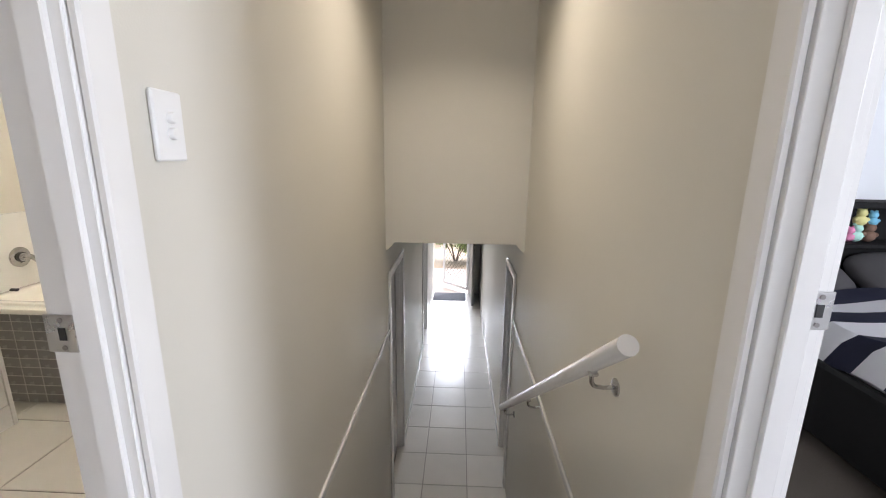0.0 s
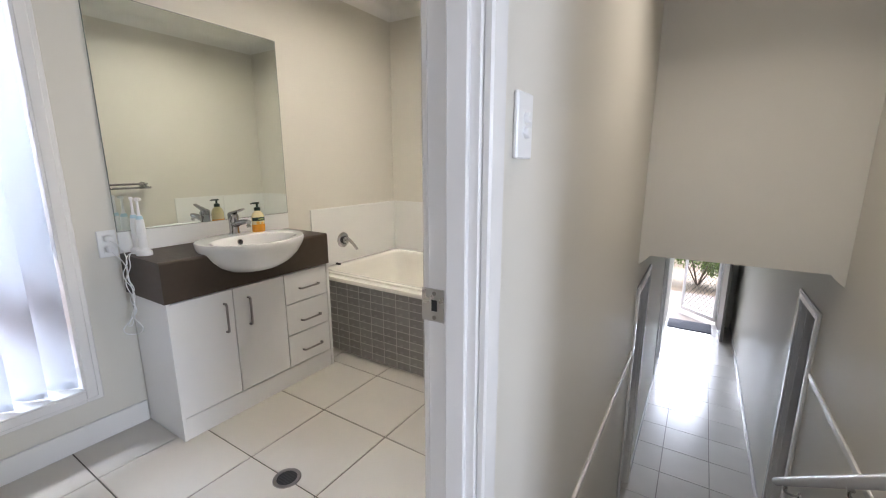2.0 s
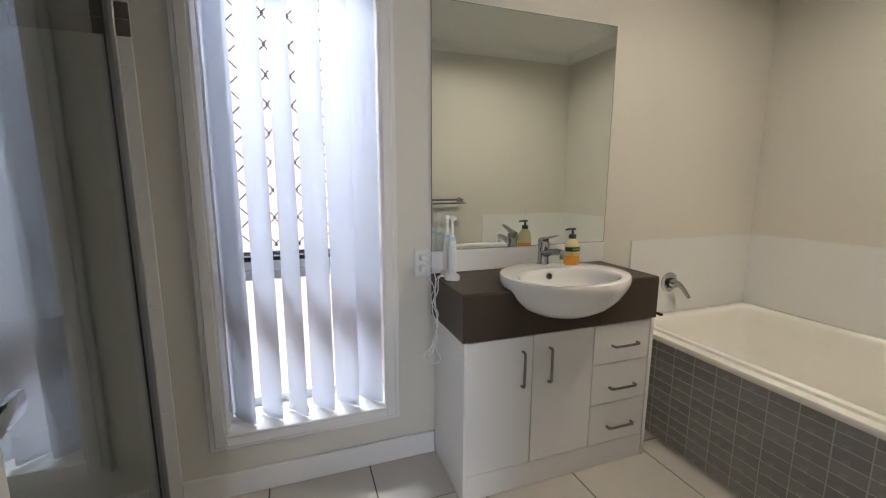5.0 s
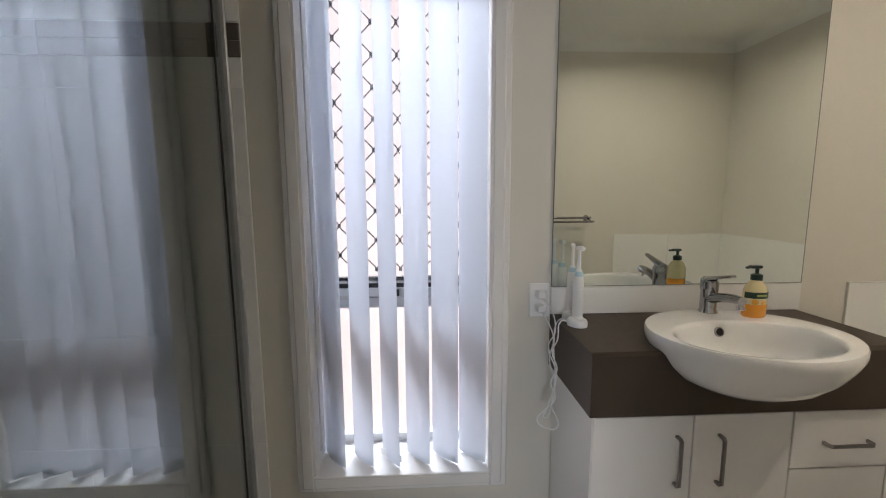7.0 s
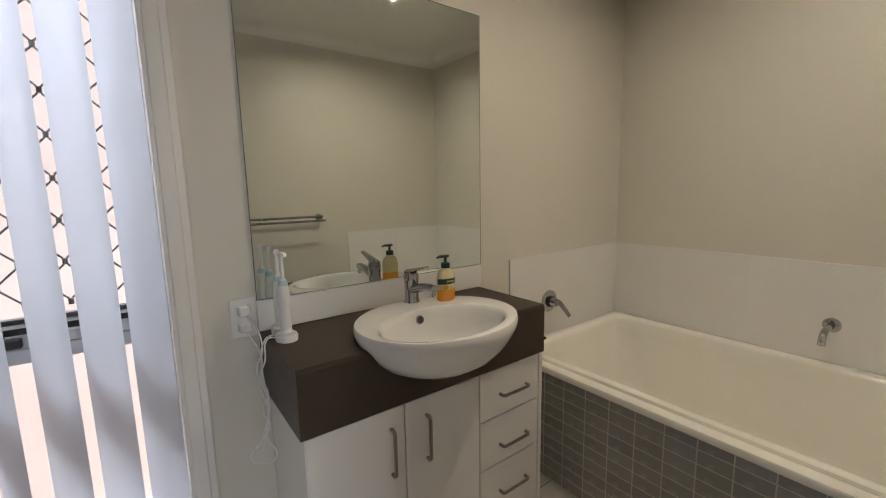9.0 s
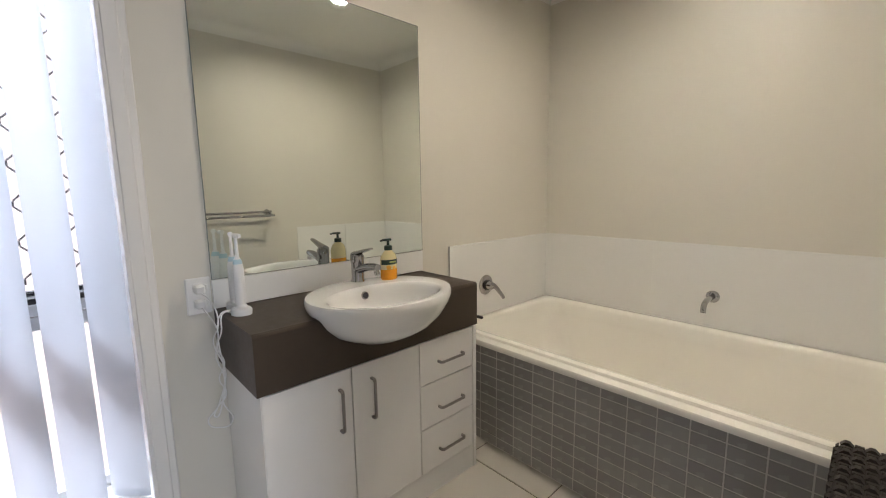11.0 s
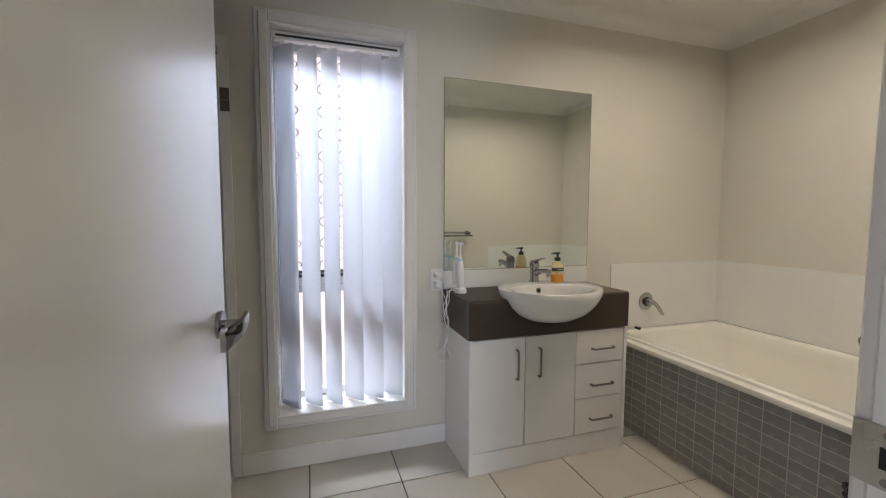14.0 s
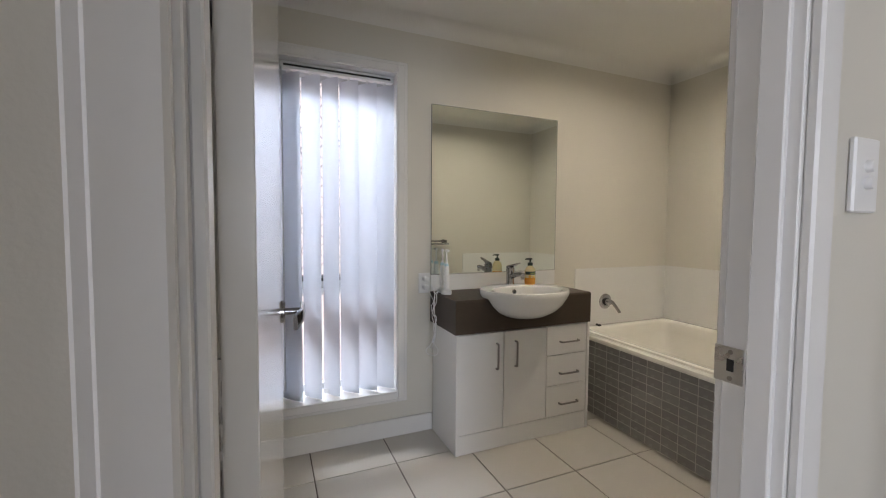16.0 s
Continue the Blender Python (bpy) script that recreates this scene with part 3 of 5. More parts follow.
bpart("wand", bm, ALU, label="grey tilt wand")

# ---- outside ----
structure("ground", boxes((-60, 60, -60, 80, HALL_Z - 0.4, HALL_Z - 0.12)), SOIL, "dry pale ground round the house")
structure("pavement_path", boxes((-1.8, 0.4, 8.57, 10.6, HALL_Z - 0.12, HALL_Z - 0.06)), CONCRETE, "pale concrete entrance path")
structure("pavement_side", boxes((-6.3, XW - 0.25, -14, 8.0, HALL_Z - 0.13, HALL_Z - 0.08)), SIDE_PATH, "pale pink paving between the houses")
structure("wall_neighbour", boxes((-6.6, -6.3, -14, 16, HALL_Z - 0.2, 5.6)), RENDER_WALL, "pink rendered wall of the neighbouring house")


def leaf_cloud(bm, c, r, n, size, rng):
    """Many small leaves round c, thinner towards the edge."""
    for _ in range(n):
        d = Vector((rng.gauss(0, 1), rng.gauss(0, 1), rng.gauss(0, 1))).normalized() * rng.uniform(0.35, 1.0)
        p = Vector(c) + Vector((d.x * r[0], d.y * r[1], d.z * r[2]))
        q = Euler((rng.uniform(0, 6.28), rng.uniform(0, 6.28), rng.uniform(0, 6.28))).to_matrix()
        k = size * rng.uniform(0.6, 1.3)
        vs = [bm.verts.new(p + q @ Vector(v)) for v in ((-k, 0, 0), (0, -k * 0.4, k * 0.1), (k, 0, 0), (0, k * 0.4, k * 0.1))]
        bm.faces.new(vs)


def shrub(at, r, n, seed):
    rng = random.Random(seed)
    ob = thing("shrub", "leafy green garden shrub in dry ground", "shrub", at, "garden shrubs")
    bm = bmesh.new()
    for k in range(6):
        a = k * 1.05
        rod(bm, (0.03 * math.cos(a), 0.03 * math.sin(a), 0.0), (r[0] * 0.6 * math.cos(a), r[1] * 0.6 * math.sin(a), r[2] * 1.4), 0.018, 6, 0.006)
    part("stems", bm, BARK, ob)
    bm = bmesh.new()
    for k in range(7):
        a = rng.uniform(0, 6.28)
        leaf_cloud(bm, (0.5 * r[0] * math.cos(a), 0.5 * r[1] * math.sin(a), r[2] * rng.uniform(0.8, 1.5)), [v * 0.6 for v in r], n // 7, 0.05, rng)
    part("crown", bm, LEAF, ob)


GZ = HALL_Z - 0.12
for i, (x, y, r, h) in enumerate([(-2.0, 11.4, 0.8, 0.6), (-0.7, 11.7, 0.8, 0.65), (0.5, 11.4, 0.8, 0.6), (-3.1, 11.2, 0.7, 0.5), (-1.5, 14.2, 1.0, 0.9), (0.3, 14.4, 1.0, 0.9), (-3.2, 14.0, 1.0, 0.9)]):
    shrub((x, y, GZ), (r, r, h), 2100, 11 + i)

# ---- bathroom: door ----
door = tagged(new("door_1"), "white painted flush door, open, with a chrome lever", "door", kind="structure")
door.matrix_world = pose(XE - 0.006, -0.101, 0.0, 0, 0, 176.9)   # local x runs from the hinges to the latch edge
DW, DT = 0.735, 0.035
part("door_leaf", boxes((0.002, DW, -DT - 0.004, -0.004, 0.008, 2.035), bevel=0.0015), DOORP, door)
for side in (-1, 1):
    y_face = -0.004 if side == 1 else -DT - 0.004
    bm = bmesh.new()
    xr = DW - 0.055
    T = Matrix.Rotation(radians(-90 * side), 4, 'X')
    lathe(bm, [(0.0, 0.0), (0.029, 0.0), (0.029, 0.007), (0.026, 0.010), (0.0, 0.010)], (xr, y_face, 1.010), 24, turn=T)
    rose = part("door_handle", bm, CHROME, door, "chrome lever handle on a round rose", smooth=True)
    bm = bmesh.new()
    rod(bm, (xr, y_face + side * 0.008, 1.010), (xr, y_face + side * 0.048, 1.010), 0.009, 14)
    part("spindle", bm, CHROME, rose, smooth=True)
    bm = bmesh.new()
    rows = []
    for k in range(9):
        f = k / 8
        x = xr + 0.012 - 0.125 * f
        y = y_face + side * (0.050 + 0.006 * math.sin(f * math.pi) - 0.016 * f ** 2)
        z = 1.010 + 0.010 - 0.016 * f ** 1.6
        h = 0.012 + 0.006 * f
        rows.append([bm.verts.new((x, y + side * dy, z + dzz)) for dy, dzz in ((-0.004, -h), (0.004, -h), (0.006, 0), (0.004, h), (-0.004, h))])
    for k in range(8):
        for i in range(5):
            bm.faces.new((rows[k][i], rows[k][(i + 1) % 5], rows[k + 1][(i + 1) % 5], rows[k + 1][i]))
    bm.faces.new(rows[0])
    bm.faces.new(rows[-1])
    part("lever", bm, CHROME, rose, smooth=True)
for z in (0.25, 1.05, 1.80):
    bm = bmesh.new()
    rod(bm, (0.0, 0.0, z - 0.05), (0.0, 0.0, z + 0.05), 0.006, 10)
    part("hinge", bm, STEEL, door, "satin steel hinge")


def strike_plate(x0, x1, y, s, z):
    """A latch plate let into the lining; s points out of the lining's face."""
    ob = thing("strike_plate", "satin steel strike plate screwed to the door lining", "strike plate", ((x0 + x1) / 2, y, z), "strike plates")
    m = Matrix.Translation((-(x0 + x1) / 2, -y, -z))
    ys = sorted((y, y + s * 0.003))
    bm = boxes((x0, x1, *ys, z - 0.030, z + 0.030), bevel=0.001)
    bmesh.ops.transform(bm, matrix=m, verts=bm.verts)
    part("plate", bm, STEEL, ob)
    ys = sorted((y + s * 0.0028, y + s * 0.0042))
    xc = (x0 + x1) / 2 + 0.004
    # black block on the plate in place of a shaded hole
    bm = boxes((xc - 0.0055, xc + 0.0055, *ys, z - 0.010, z + 0.010))
    bmesh.ops.transform(bm, matrix=m, verts=bm.verts)
    part("latch_hole", bm, BLACK, ob, "dark latch hole")
    for dzz in (-0.022, 0.022):
        bm = bmesh.new()
        rod(bm, (xc, y + s * 0.0025, z + dzz), (xc, y + s * 0.0045, z + dzz), 0.0040, 10)
        bmesh.ops.transform(bm, matrix=m, verts=bm.verts)
        part("screw", bm, NICKEL, ob, "dark screw head")


strike_plate(XE - 0.012, XE + 0.034, d1, -1, 1.006)
strike_plate(BED_X0 - 0.036, BED_X0 + 0.010, b1, -1, 1.055)


def switch_plate(at, sign):
    ob = thing("light_switch", "white plastic double light switch on the wall", "light switch", at)
    part("cover", boxes((0.0, sign * 0.010, -0.036, 0.036, -0.058, 0.058), bevel=0.003), PLASTIC, ob)
    for zz in (-0.012, 0.014):
        bm = bmesh.new()
        lathe(bm, [(0.0098, 0.0), (0.0098, 0.006), (0.0080, 0.0085), (0.0, 0.0095)], (sign * 0.010, 0.0, zz), 12, turn=Matrix.Rotation(radians(90 * sign), 4, 'Y'))
        part("button", bm, PLASTIC, ob, smooth=True)


switch_plate((XL, 0.808, 1.315), 1)

# ---- bathroom: shower ----
YG = -0.222
screen = thing("shower_screen", "framed clear glass shower screen on the window wall", "shower screen", (XW, YG, 0.0))
for name, spec, mat, label in (
        ("wall_channel", (0.004, 0.020, -0.016, 0.016, 0.03, 1.955), ALU, "aluminium wall channel"),
        ("fixed_glass", (0.020, 0.062, -0.003, 0.003, 0.05, 1.93), GLASS, "narrow clear glass strip"),
        ("hinge_seal", (0.062, 0.070, -0.006, 0.006, 0.05, 1.93), BLACK, "black rubber hinge seal"),
        ("glass_door", (0.070, 0.90, -0.003, 0.003, 0.05, 1.93), GLASS, "clear glass shower door"),
        ("head_channel", (0.004, 0.93, -0.014, 0.014, 1.93, 1.965), BLACK, "dark head channel"),
        ("sill_channel", (0.004, 0.93, -0.018, 0.018, 0.004, 0.05), ALU, "aluminium sill channel"),
        ("end_post", (0.90, 0.93, -0.016, 0.016, 0.05, 1.93), ALU, "aluminium corner post")):
    p = part(name, boxes(spec, bevel=0.0 if mat is GLASS else 0.002), mat, screen, label)
    if mat is GLASS:
        p.visible_shadow = False
ret = part("return_glass", boxes((0.912, 0.918, -0.92, -0.016, 0.05, 1.93)), GLASS, screen, "clear glass return panel")
ret.visible_shadow = False
for zc in ((0.004, 0.05), (1.93, 1.965)):
    part("return_channel", boxes((0.902, 0.928, -0.935, -0.016, *zc), bevel=0.002), ALU, screen)


def tile_field(parent, mat, axis, plane, depth, u0, u1, us, v0, v1, vs, gap, u_first, v_first, name="tile"):
    """Tiles cut to a field. axis is the normal ('x', 'y', 'z'), plane the face, depth the thickness with its sign."""
    cache = {}

    def cuts(a, b, first, step):
        k = math.floor((a - first) / step) - 1
        out = []
        while first + k * step < b:
            lo, hi = max(a, first + k * step + gap / 2), min(b, first + (k + 1) * step - gap / 2)
            if hi - lo > 0.008:
                out.append((lo, hi))
            k += 1
        return out
    for lo, hi in cuts(u0, u1, u_first, us):
        for zl, zh in cuts(v0, v1, v_first, vs):
            key = (round(hi - lo, 3), round(zh - zl, 3))
            if key not in cache:
                bm = bmesh.new()
                a, b = key[0] / 2, key[1] / 2
                c = min(0.0015, gap * 0.6, a / 3, b / 3)
                if axis == 'x':
                    f = lambda u, v, w: (w, u, v)
                elif axis == 'y':
                    f = lambda u, v, w: (u, w, v)
                else:
                    f = lambda u, v, w: (u, v, w)
                t = abs(depth)
                s = 1 if depth > 0 else -1
                low = [bm.verts.new(f(u, v, -depth)) for u, v in ((-a, -b), (a, -b), (a, b), (-a, b))]
                mid = [bm.verts.new(f(u, v, -s * min(c, t / 2))) for u, v in ((-a, -b), (a, -b), (a, b), (-a, b))]
                top = [bm.verts.new(f(u, v, 0)) for u, v in ((-a + c, -b + c), (a - c, -b + c), (a - c, b - c), (-a + c, b - c))]
                for r0, r1 in ((low, mid), (mid, top)):
                    for i in range(4):
                        bm.faces.new((r0[i], r0[(i + 1) % 4], r1[(i + 1) % 4], r1[i]))
                bm.faces.new(top)
                bmesh.ops.recalc_face_normals(bm, faces=bm.faces)
                me = bpy.data.meshes.new(name)
                bm.to_mesh(me)
                bm.free()
                me.materials.append(mat)
                cache[key] = me
            ob = new(name, cache[key])
            u, v = (lo + hi) / 2, (zl + zh) / 2
            pos = {'x': (plane, u, v), 'y': (u, plane, v), 'z': (u, v, plane)}[axis]
            ob.location = Vector(pos) - parent.location
            ob.parent = parent


# tiled shower walls with a dark mosaic band
sw = structure("shower_wall_tiling", boxes((XW, XW + 0.004, YS, -0.168, 0.0, 2.02), (XW + 0.004, XW + 0.92, YS, YS + 0.004, 0.0, 2.02)), GROUT_W, "white wall tiles in the shower with a dark band")
tile_field(sw, TILE_WHITE, 'x', XW + 0.009, 0.006, YS, -0.168, 0.30, 0.0, 1.692, 0.40, 0.0009, -0.168, 0.0)
tile_field(sw, TILE_BAND, 'x', XW + 0.0095, 0.006, YS, -0.168, 0.30, 1.695, 1.797, 0.051, 0.002, -0.168, 1.695)
tile_field(sw, TILE_WHITE, 'x', XW + 0.009, 0.006, YS, -0.168, 0.30, 1.80, 2.02, 0.40, 0.0009, -0.168, 1.80)
tile_field(sw, TILE_WHITE, 'y', YS + 0.009, 0.006, XW + 0.01, XW + 0.92, 0.30, 0.0, 1.692, 0.40, 0.0009, XW, 0.0)
tile_field(sw, TILE_BAND, 'y', YS + 0.0095, 0.006, XW + 0.01, XW + 0.92, 0.30, 1.695, 1.797, 0.051, 0.002, XW, 1.695)
tile_field(sw, TILE_WHITE, 'y', YS + 0.009, 0.006, XW + 0.01, XW + 0.92, 0.30, 1.80, 2.02, 0.40, 0.0009, XW, 1.80)

# ---- bathroom: vanity ----
VY0, VY1, VX = 0.836, 1.738, -2.709
CX = -2.722
cab = thing("vanity_cabinet", "white vanity cabinet with two doors and three drawers", "cabinet", (XW, VY0 + 0.012, 0.0))
ci = Matrix.Translation(-cab.location)


def cpart(name, bm, mat, parent=None, label=""):
    bmesh.ops.transform(bm, matrix=ci, verts=bm.verts)
    return part(name, bm, mat, parent or cab, label)


cy0, cy1 = VY0 + 0.012, 1.748
cpart("side_panel", boxes((XW + 0.016, CX - 0.002, cy0, cy0 + 0.016, 0.002, 0.6640), bevel=0.001), CABINET)
cpart("side_panel", boxes((XW + 0.001, CX - 0.002, cy1 - 0.018, cy1, 0.002, 0.6640), bevel=0.001), CABINET)
cpart("carcass", boxes((XW + 0.002, CX - 0.020, cy0 + 0.017, cy1 - 0.019, 0.112, 0.6620)), CABINET)
cpart("kickboard", boxes((CX - 0.020, CX - 0.006, cy0 + 0.017, cy1 - 0.019, 0.002, 0.108)), CABINET)


def bar_handle(parent, a, b):
    """A flat bar on two posts between a and b on the cabinet's front."""
    a, b = Vector(a), Vector(b)
    d = (b - a).normalized()
    off = Vector((0.026, 0, 0))
    w = Vector((0, 0.0045, 0)) if abs(d.z) > 0.5 else Vector((0, 0, 0.0045))
    bm = bmesh.new()
    prof = [a, a + off * 0.7, a + off + d * 0.008, b + off - d * 0.008, b + off * 0.7, b]
    inner = [a + d * 0.007, a + off * 0.62 + d * 0.007, a + off * 0.78 + d * 0.012, b + off * 0.78 - d * 0.012, b + off * 0.62 - d * 0.007, b - d * 0.007]
    rows = [[bm.verts.new(p + w), bm.verts.new(p - w), bm.verts.new(q - w), bm.verts.new(q + w)] for p, q in zip(prof, inner)]
    for k in range(len(rows) - 1):
        for i in range(4):
            bm.faces.new((rows[k][i], rows[k][(i + 1) % 4], rows[k + 1][(i + 1) % 4], rows[k + 1][i]))
    bm.faces.new(rows[0])
    bm.faces.new(rows[-1])
    cpart("handle", bm, NICKEL, parent, "brushed dark nickel bar handle")


for y0, y1, hy in ((cy0 + 0.004, 1.1365, 1.091), (1.1405, 1.4265, 1.213)):
    dr = cpart("door", boxes((CX - 0.018, CX, y0, y1, 0.114, 0.6560), bevel=0.0012), CABINET)
    bar_handle(dr, (CX, hy, 0.452), (CX, hy, 0.600))
for z0, z1, hz in ((0.4840, 0.6560, 0.562), (0.302, 0.4800, 0.372), (0.114, 0.298, 0.190)):
    dr = cpart("drawer", boxes((CX - 0.018, CX, 1.4305, 1.722, z0, z1), bevel=0.0012), CABINET)
    bar_handle(dr, (CX, 1.519, hz), (CX, 1.657, hz))

# basin: an oval bowl sunk half into the top
BX, BY, BZ = -2.744, 1.282, 0.902
AX, AY = 0.221, 0.264
UNDER = [(0.0, 0.7200), (0.30, 0.7245), (0.53, 0.7400), (0.73, 0.7690), (0.87, 0.8050), (0.955, 0.8400), (0.992, 0.8600), (1.0, 0.8700), (0.998, 0.8820), (0.985, 0.8880)]


def under(s):
    for (s0, z0), (s1, z1) in zip(UNDER, UNDER[1:]):
        if s0 <= s <= s1:
            return z0 + (z1 - z0) * (s - s0) / (s1 - s0)
    return 0.9


top = thing("worktop", "dark brown laminate vanity top with a deep apron", "worktop", (XW, VY0, 0.6660))
ti = Matrix.Translation(-top.location)


def tpart(name, bm, mat, label=""):
    bmesh.ops.transform(bm, matrix=ti, verts=bm.verts)
    return part(name, bm, mat, top, label)


ys = [VY0 + (VY1 - VY0) * k / 90 for k in range(91)]
bm = bmesh.new()
rows = []
for y in ys:
    q = (y - BY) / (AY * 0.93)
    xf = VX - 0.016
    if abs(q) < 1:
        xf = min(xf, BX - AX * 0.93 * math.sqrt(1 - q * q))
    rows.append([bm.verts.new(p) for p in ((XW + 0.001, y, 0.8470), (xf, y, 0.8470), (xf, y, 0.8170), (XW + 0.001, y, 0.8170))])
for a, b in zip(rows, rows[1:]):
    for i in range(4):
        bm.faces.new((a[i], a[(i + 1) % 4], b[(i + 1) % 4], b[i]))
bm.faces.new(rows[0])
bm.faces.new(rows[-1])
tpart("slab", bm, LAMINATE)
bm = bmesh.new()
rows = []
for y in ys:
    s = math.sqrt(((VX - BX) / AX) ** 2 + ((y - BY) / AY) ** 2)
    zt = min(0.8470, under(s) + 0.006) if s < 0.97 else 0.8470
    if zt > 0.846:
        prof = ((VX, 0.6660), (VX, 0.8370), (VX - 0.003, 0.8440), (VX - 0.009, 0.8470), (VX - 0.016, 0.8470), (VX - 0.016, 0.6660))
    else:
        prof = ((VX, 0.6660), (VX, zt - 0.01), (VX - 0.001, zt - 0.004), (VX - 0.004, zt), (VX - 0.016, zt), (VX - 0.016, 0.6660))
    rows.append([bm.verts.new((x, y, z)) for x, z in prof])
for a, b in zip(rows, rows[1:]):
    for i in range(6):
        bm.faces.new((a[i], a[(i + 1) % 6], b[(i + 1) % 6], b[i]))
bm.faces.new(rows[0])
bm.faces.new(rows[-1])
tpart("apron", bm, LAMINATE)
for y0, y1 in ((VY0, VY0 + 0.011), (VY1 - 0.011, VY1)):
    tpart("end_panel", boxes((XW + 0.001, VX - 0.016, y0, y1, 0.6660, 0.8170)), LAMINATE)

basin = thing("wash_basin", "white oval semi-recessed ceramic basin in the vanity top", "basin", (BX, BY, 0.7000))
bm = bmesh.new()
NB = 48
rings = []
OX, OY, OA, OB = -2.692, 1.268, 0.139, 0.206   # the opening, set forward of the tap ledge
INNER = [(1.075, 0.8892), (1.035, 0.8888), (1.0, 0.8850), (0.975, 0.8760), (0.945, 0.8580), (0.90, 0.8330), (0.82, 0.8030), (0.67, 0.7740), (0.45, 0.7550), (0.20, 0.7480), (0.05, 0.7470)]
turns = [2 * math.pi * i / NB for i in range(NB)]
for s, z in UNDER[1:]:
    rings.append([(BX + AX * s * math.cos(a), BY + AY * s * math.sin(a), z) for a in turns])
rings.append([(BX + AX * 0.962 * math.cos(a), BY + AY * 0.962 * math.sin(a), 0.8890) for a in turns])
for s, z in INNER:
    rings.append([(OX + OA * s * math.cos(a), OY + OB * s * math.sin(a), z) for a in turns])
vr = [[bm.verts.new(Vector(p) - basin.location) for p in r] for r in rings]
for k in range(len(vr) - 1):
    for i in range(NB):
        bm.faces.new((vr[k][i], vr[k][(i + 1) % NB], vr[k + 1][(i + 1) % NB], vr[k + 1][i]))
bm.faces.new(vr[0])
bm.faces.new(vr[-1])
bowl = part("bowl", bm, CERAMIC, basin, smooth=True)
bm = bmesh.new()
oT = Matrix.Rotation(radians(74), 4, 'Y')
oP = Vector((OX - OA * 0.945 + 0.0015, OY - 0.004, 0.8585)) - basin.location
lathe(bm, [(0.0105, -0.004), (0.0150, 0.0), (0.0140, 0.003), (0.0108, 0.0036), (0.0104, -0.001)], oP, 22, turn=oT)
part("overflow_ring", bm, CHROME, basin, "chrome overflow ring", smooth=True)
# the overflow's dark inside is a black disc closing the ring
bm = bmesh.new()
lathe(bm, [(0.0107, 0.0016), (0.0, 0.0018)], oP, 18, turn=oT)
part("overflow_hole", bm, BLACK, basin, "dark overflow hole")
bm = bmesh.new()
lathe(bm, [(0.024, 0.0), (0.022, 0.004), (0.0, 0.005)], Vector((OX, OY, 0.7472)) - basin.location, 20)
part("waste", bm, CHROME, basin, "chrome waste plug", smooth=True)

# basin mixer
TX = BX - 0.186
mixer = thing("basin_mixer", "chrome single-lever mixer tap on the basin", "tap", (TX, BY + 0.022, 0.8850))
mixer.scale = (1.15, 1.15, 1.15)
bm = bmesh.new()
lathe(bm, [(0.0, 0.0), (0.024, 0.0), (0.024, 0.006), (0.021, 0.012), (0.021, 0.062), (0.0225, 0.068), (0.0225, 0.086), (0.018, 0.094), (0.0, 0.096)], n=24)
part("body", bm, CHROME, mixer, smooth=True)
bm = bmesh.new()
rows = []
for k in range(8):
    f = k / 7
    x, z, r = 0.012 + 0.108 * f, 0.044 + 0.020 * math.sin(f * 1.7), 0.0145 - 0.004 * f
    rows.append([bm.verts.new((x, r * 1.15 * math.cos(a), z + r * math.sin(a))) for a in [2 * math.pi * i / 14 for i in range(14)]])
for a, b in zip(rows, rows[1:]):
    for i in range(14):
        bm.faces.new((a[i], a[(i + 1) % 14], b[(i + 1) % 14], b[i]))
bm.faces.new(rows[0])
bm.faces.new(rows[-1])
part("spout", bm, CHROME, mixer, smooth=True)
bm = bmesh.new()
rod(bm, (0.112, 0, 0.052), (0.118, 0, 0.040), 0.0095, 14)
part("aerator", bm, STEEL, mixer, smooth=True)
bm = bmesh.new()
rows = []
for k in range(7):
    f = k / 6
    x, z, w, t = -0.016 + 0.100 * f, 0.094 + 0.026 * f, 0.016 - 0.008 * f, 0.007 - 0.004 * f
    rows.append([bm.verts.new((x, sy * w, z + sz * t)) for sy, sz in ((-1, -1), (1, -1), (1.0, 0.2), (0.5, 1), (-0.5, 1), (-1.0, 0.2))])
for a, b in zip(rows, rows[1:]):
    for i in range(6):
        bm.faces.new((a[i], a[(i + 1) % 6], b[(i + 1) % 6], b[i]))
bm.faces.new(rows[0])
bm.faces.new(rows[-1])
part("lever", bm, CHROME, mixer, smooth=True)

# mirror and tile strip
mir = thing("wall_mirror", "large frameless wall mirror with polished edges above the vanity", "mirror", (XW, VY0, 0.9470))
part("silvered_glass", boxes((0.003, 0.0075, 0.0018, 0.9082, 0.0018, 1.0062)), MIRROR, mir)
for spec in ((0.0, 0.0018, 0.0, 1.008), (0.9082, 0.910, 0.0, 1.008)):
    part("edge", boxes((0.002, 0.0082, *spec)), MIRROR_EDGE, mir, "dark polished glass edge")
for z in (0.0, 1.0062):
    part("edge", boxes((0.002, 0.0082, 0.0018, 0.9082, z, z + 0.0018)), MIRROR_EDGE, mir, "dark polished glass edge")
strip = structure("vanity_tile_strip", boxes((XW, XW + 0.003, VY0, 1.746, 0.8480, 0.9440)), GROUT_W, "row of white wall tiles between vanity and mirror")
tile_field(strip, TILE_WHITE, 'x', XW + 0.009, 0.006, VY0, 1.746, 0.915, 0.8490, 0.9440, 0.2, 0.001, VY0, 0.8490)

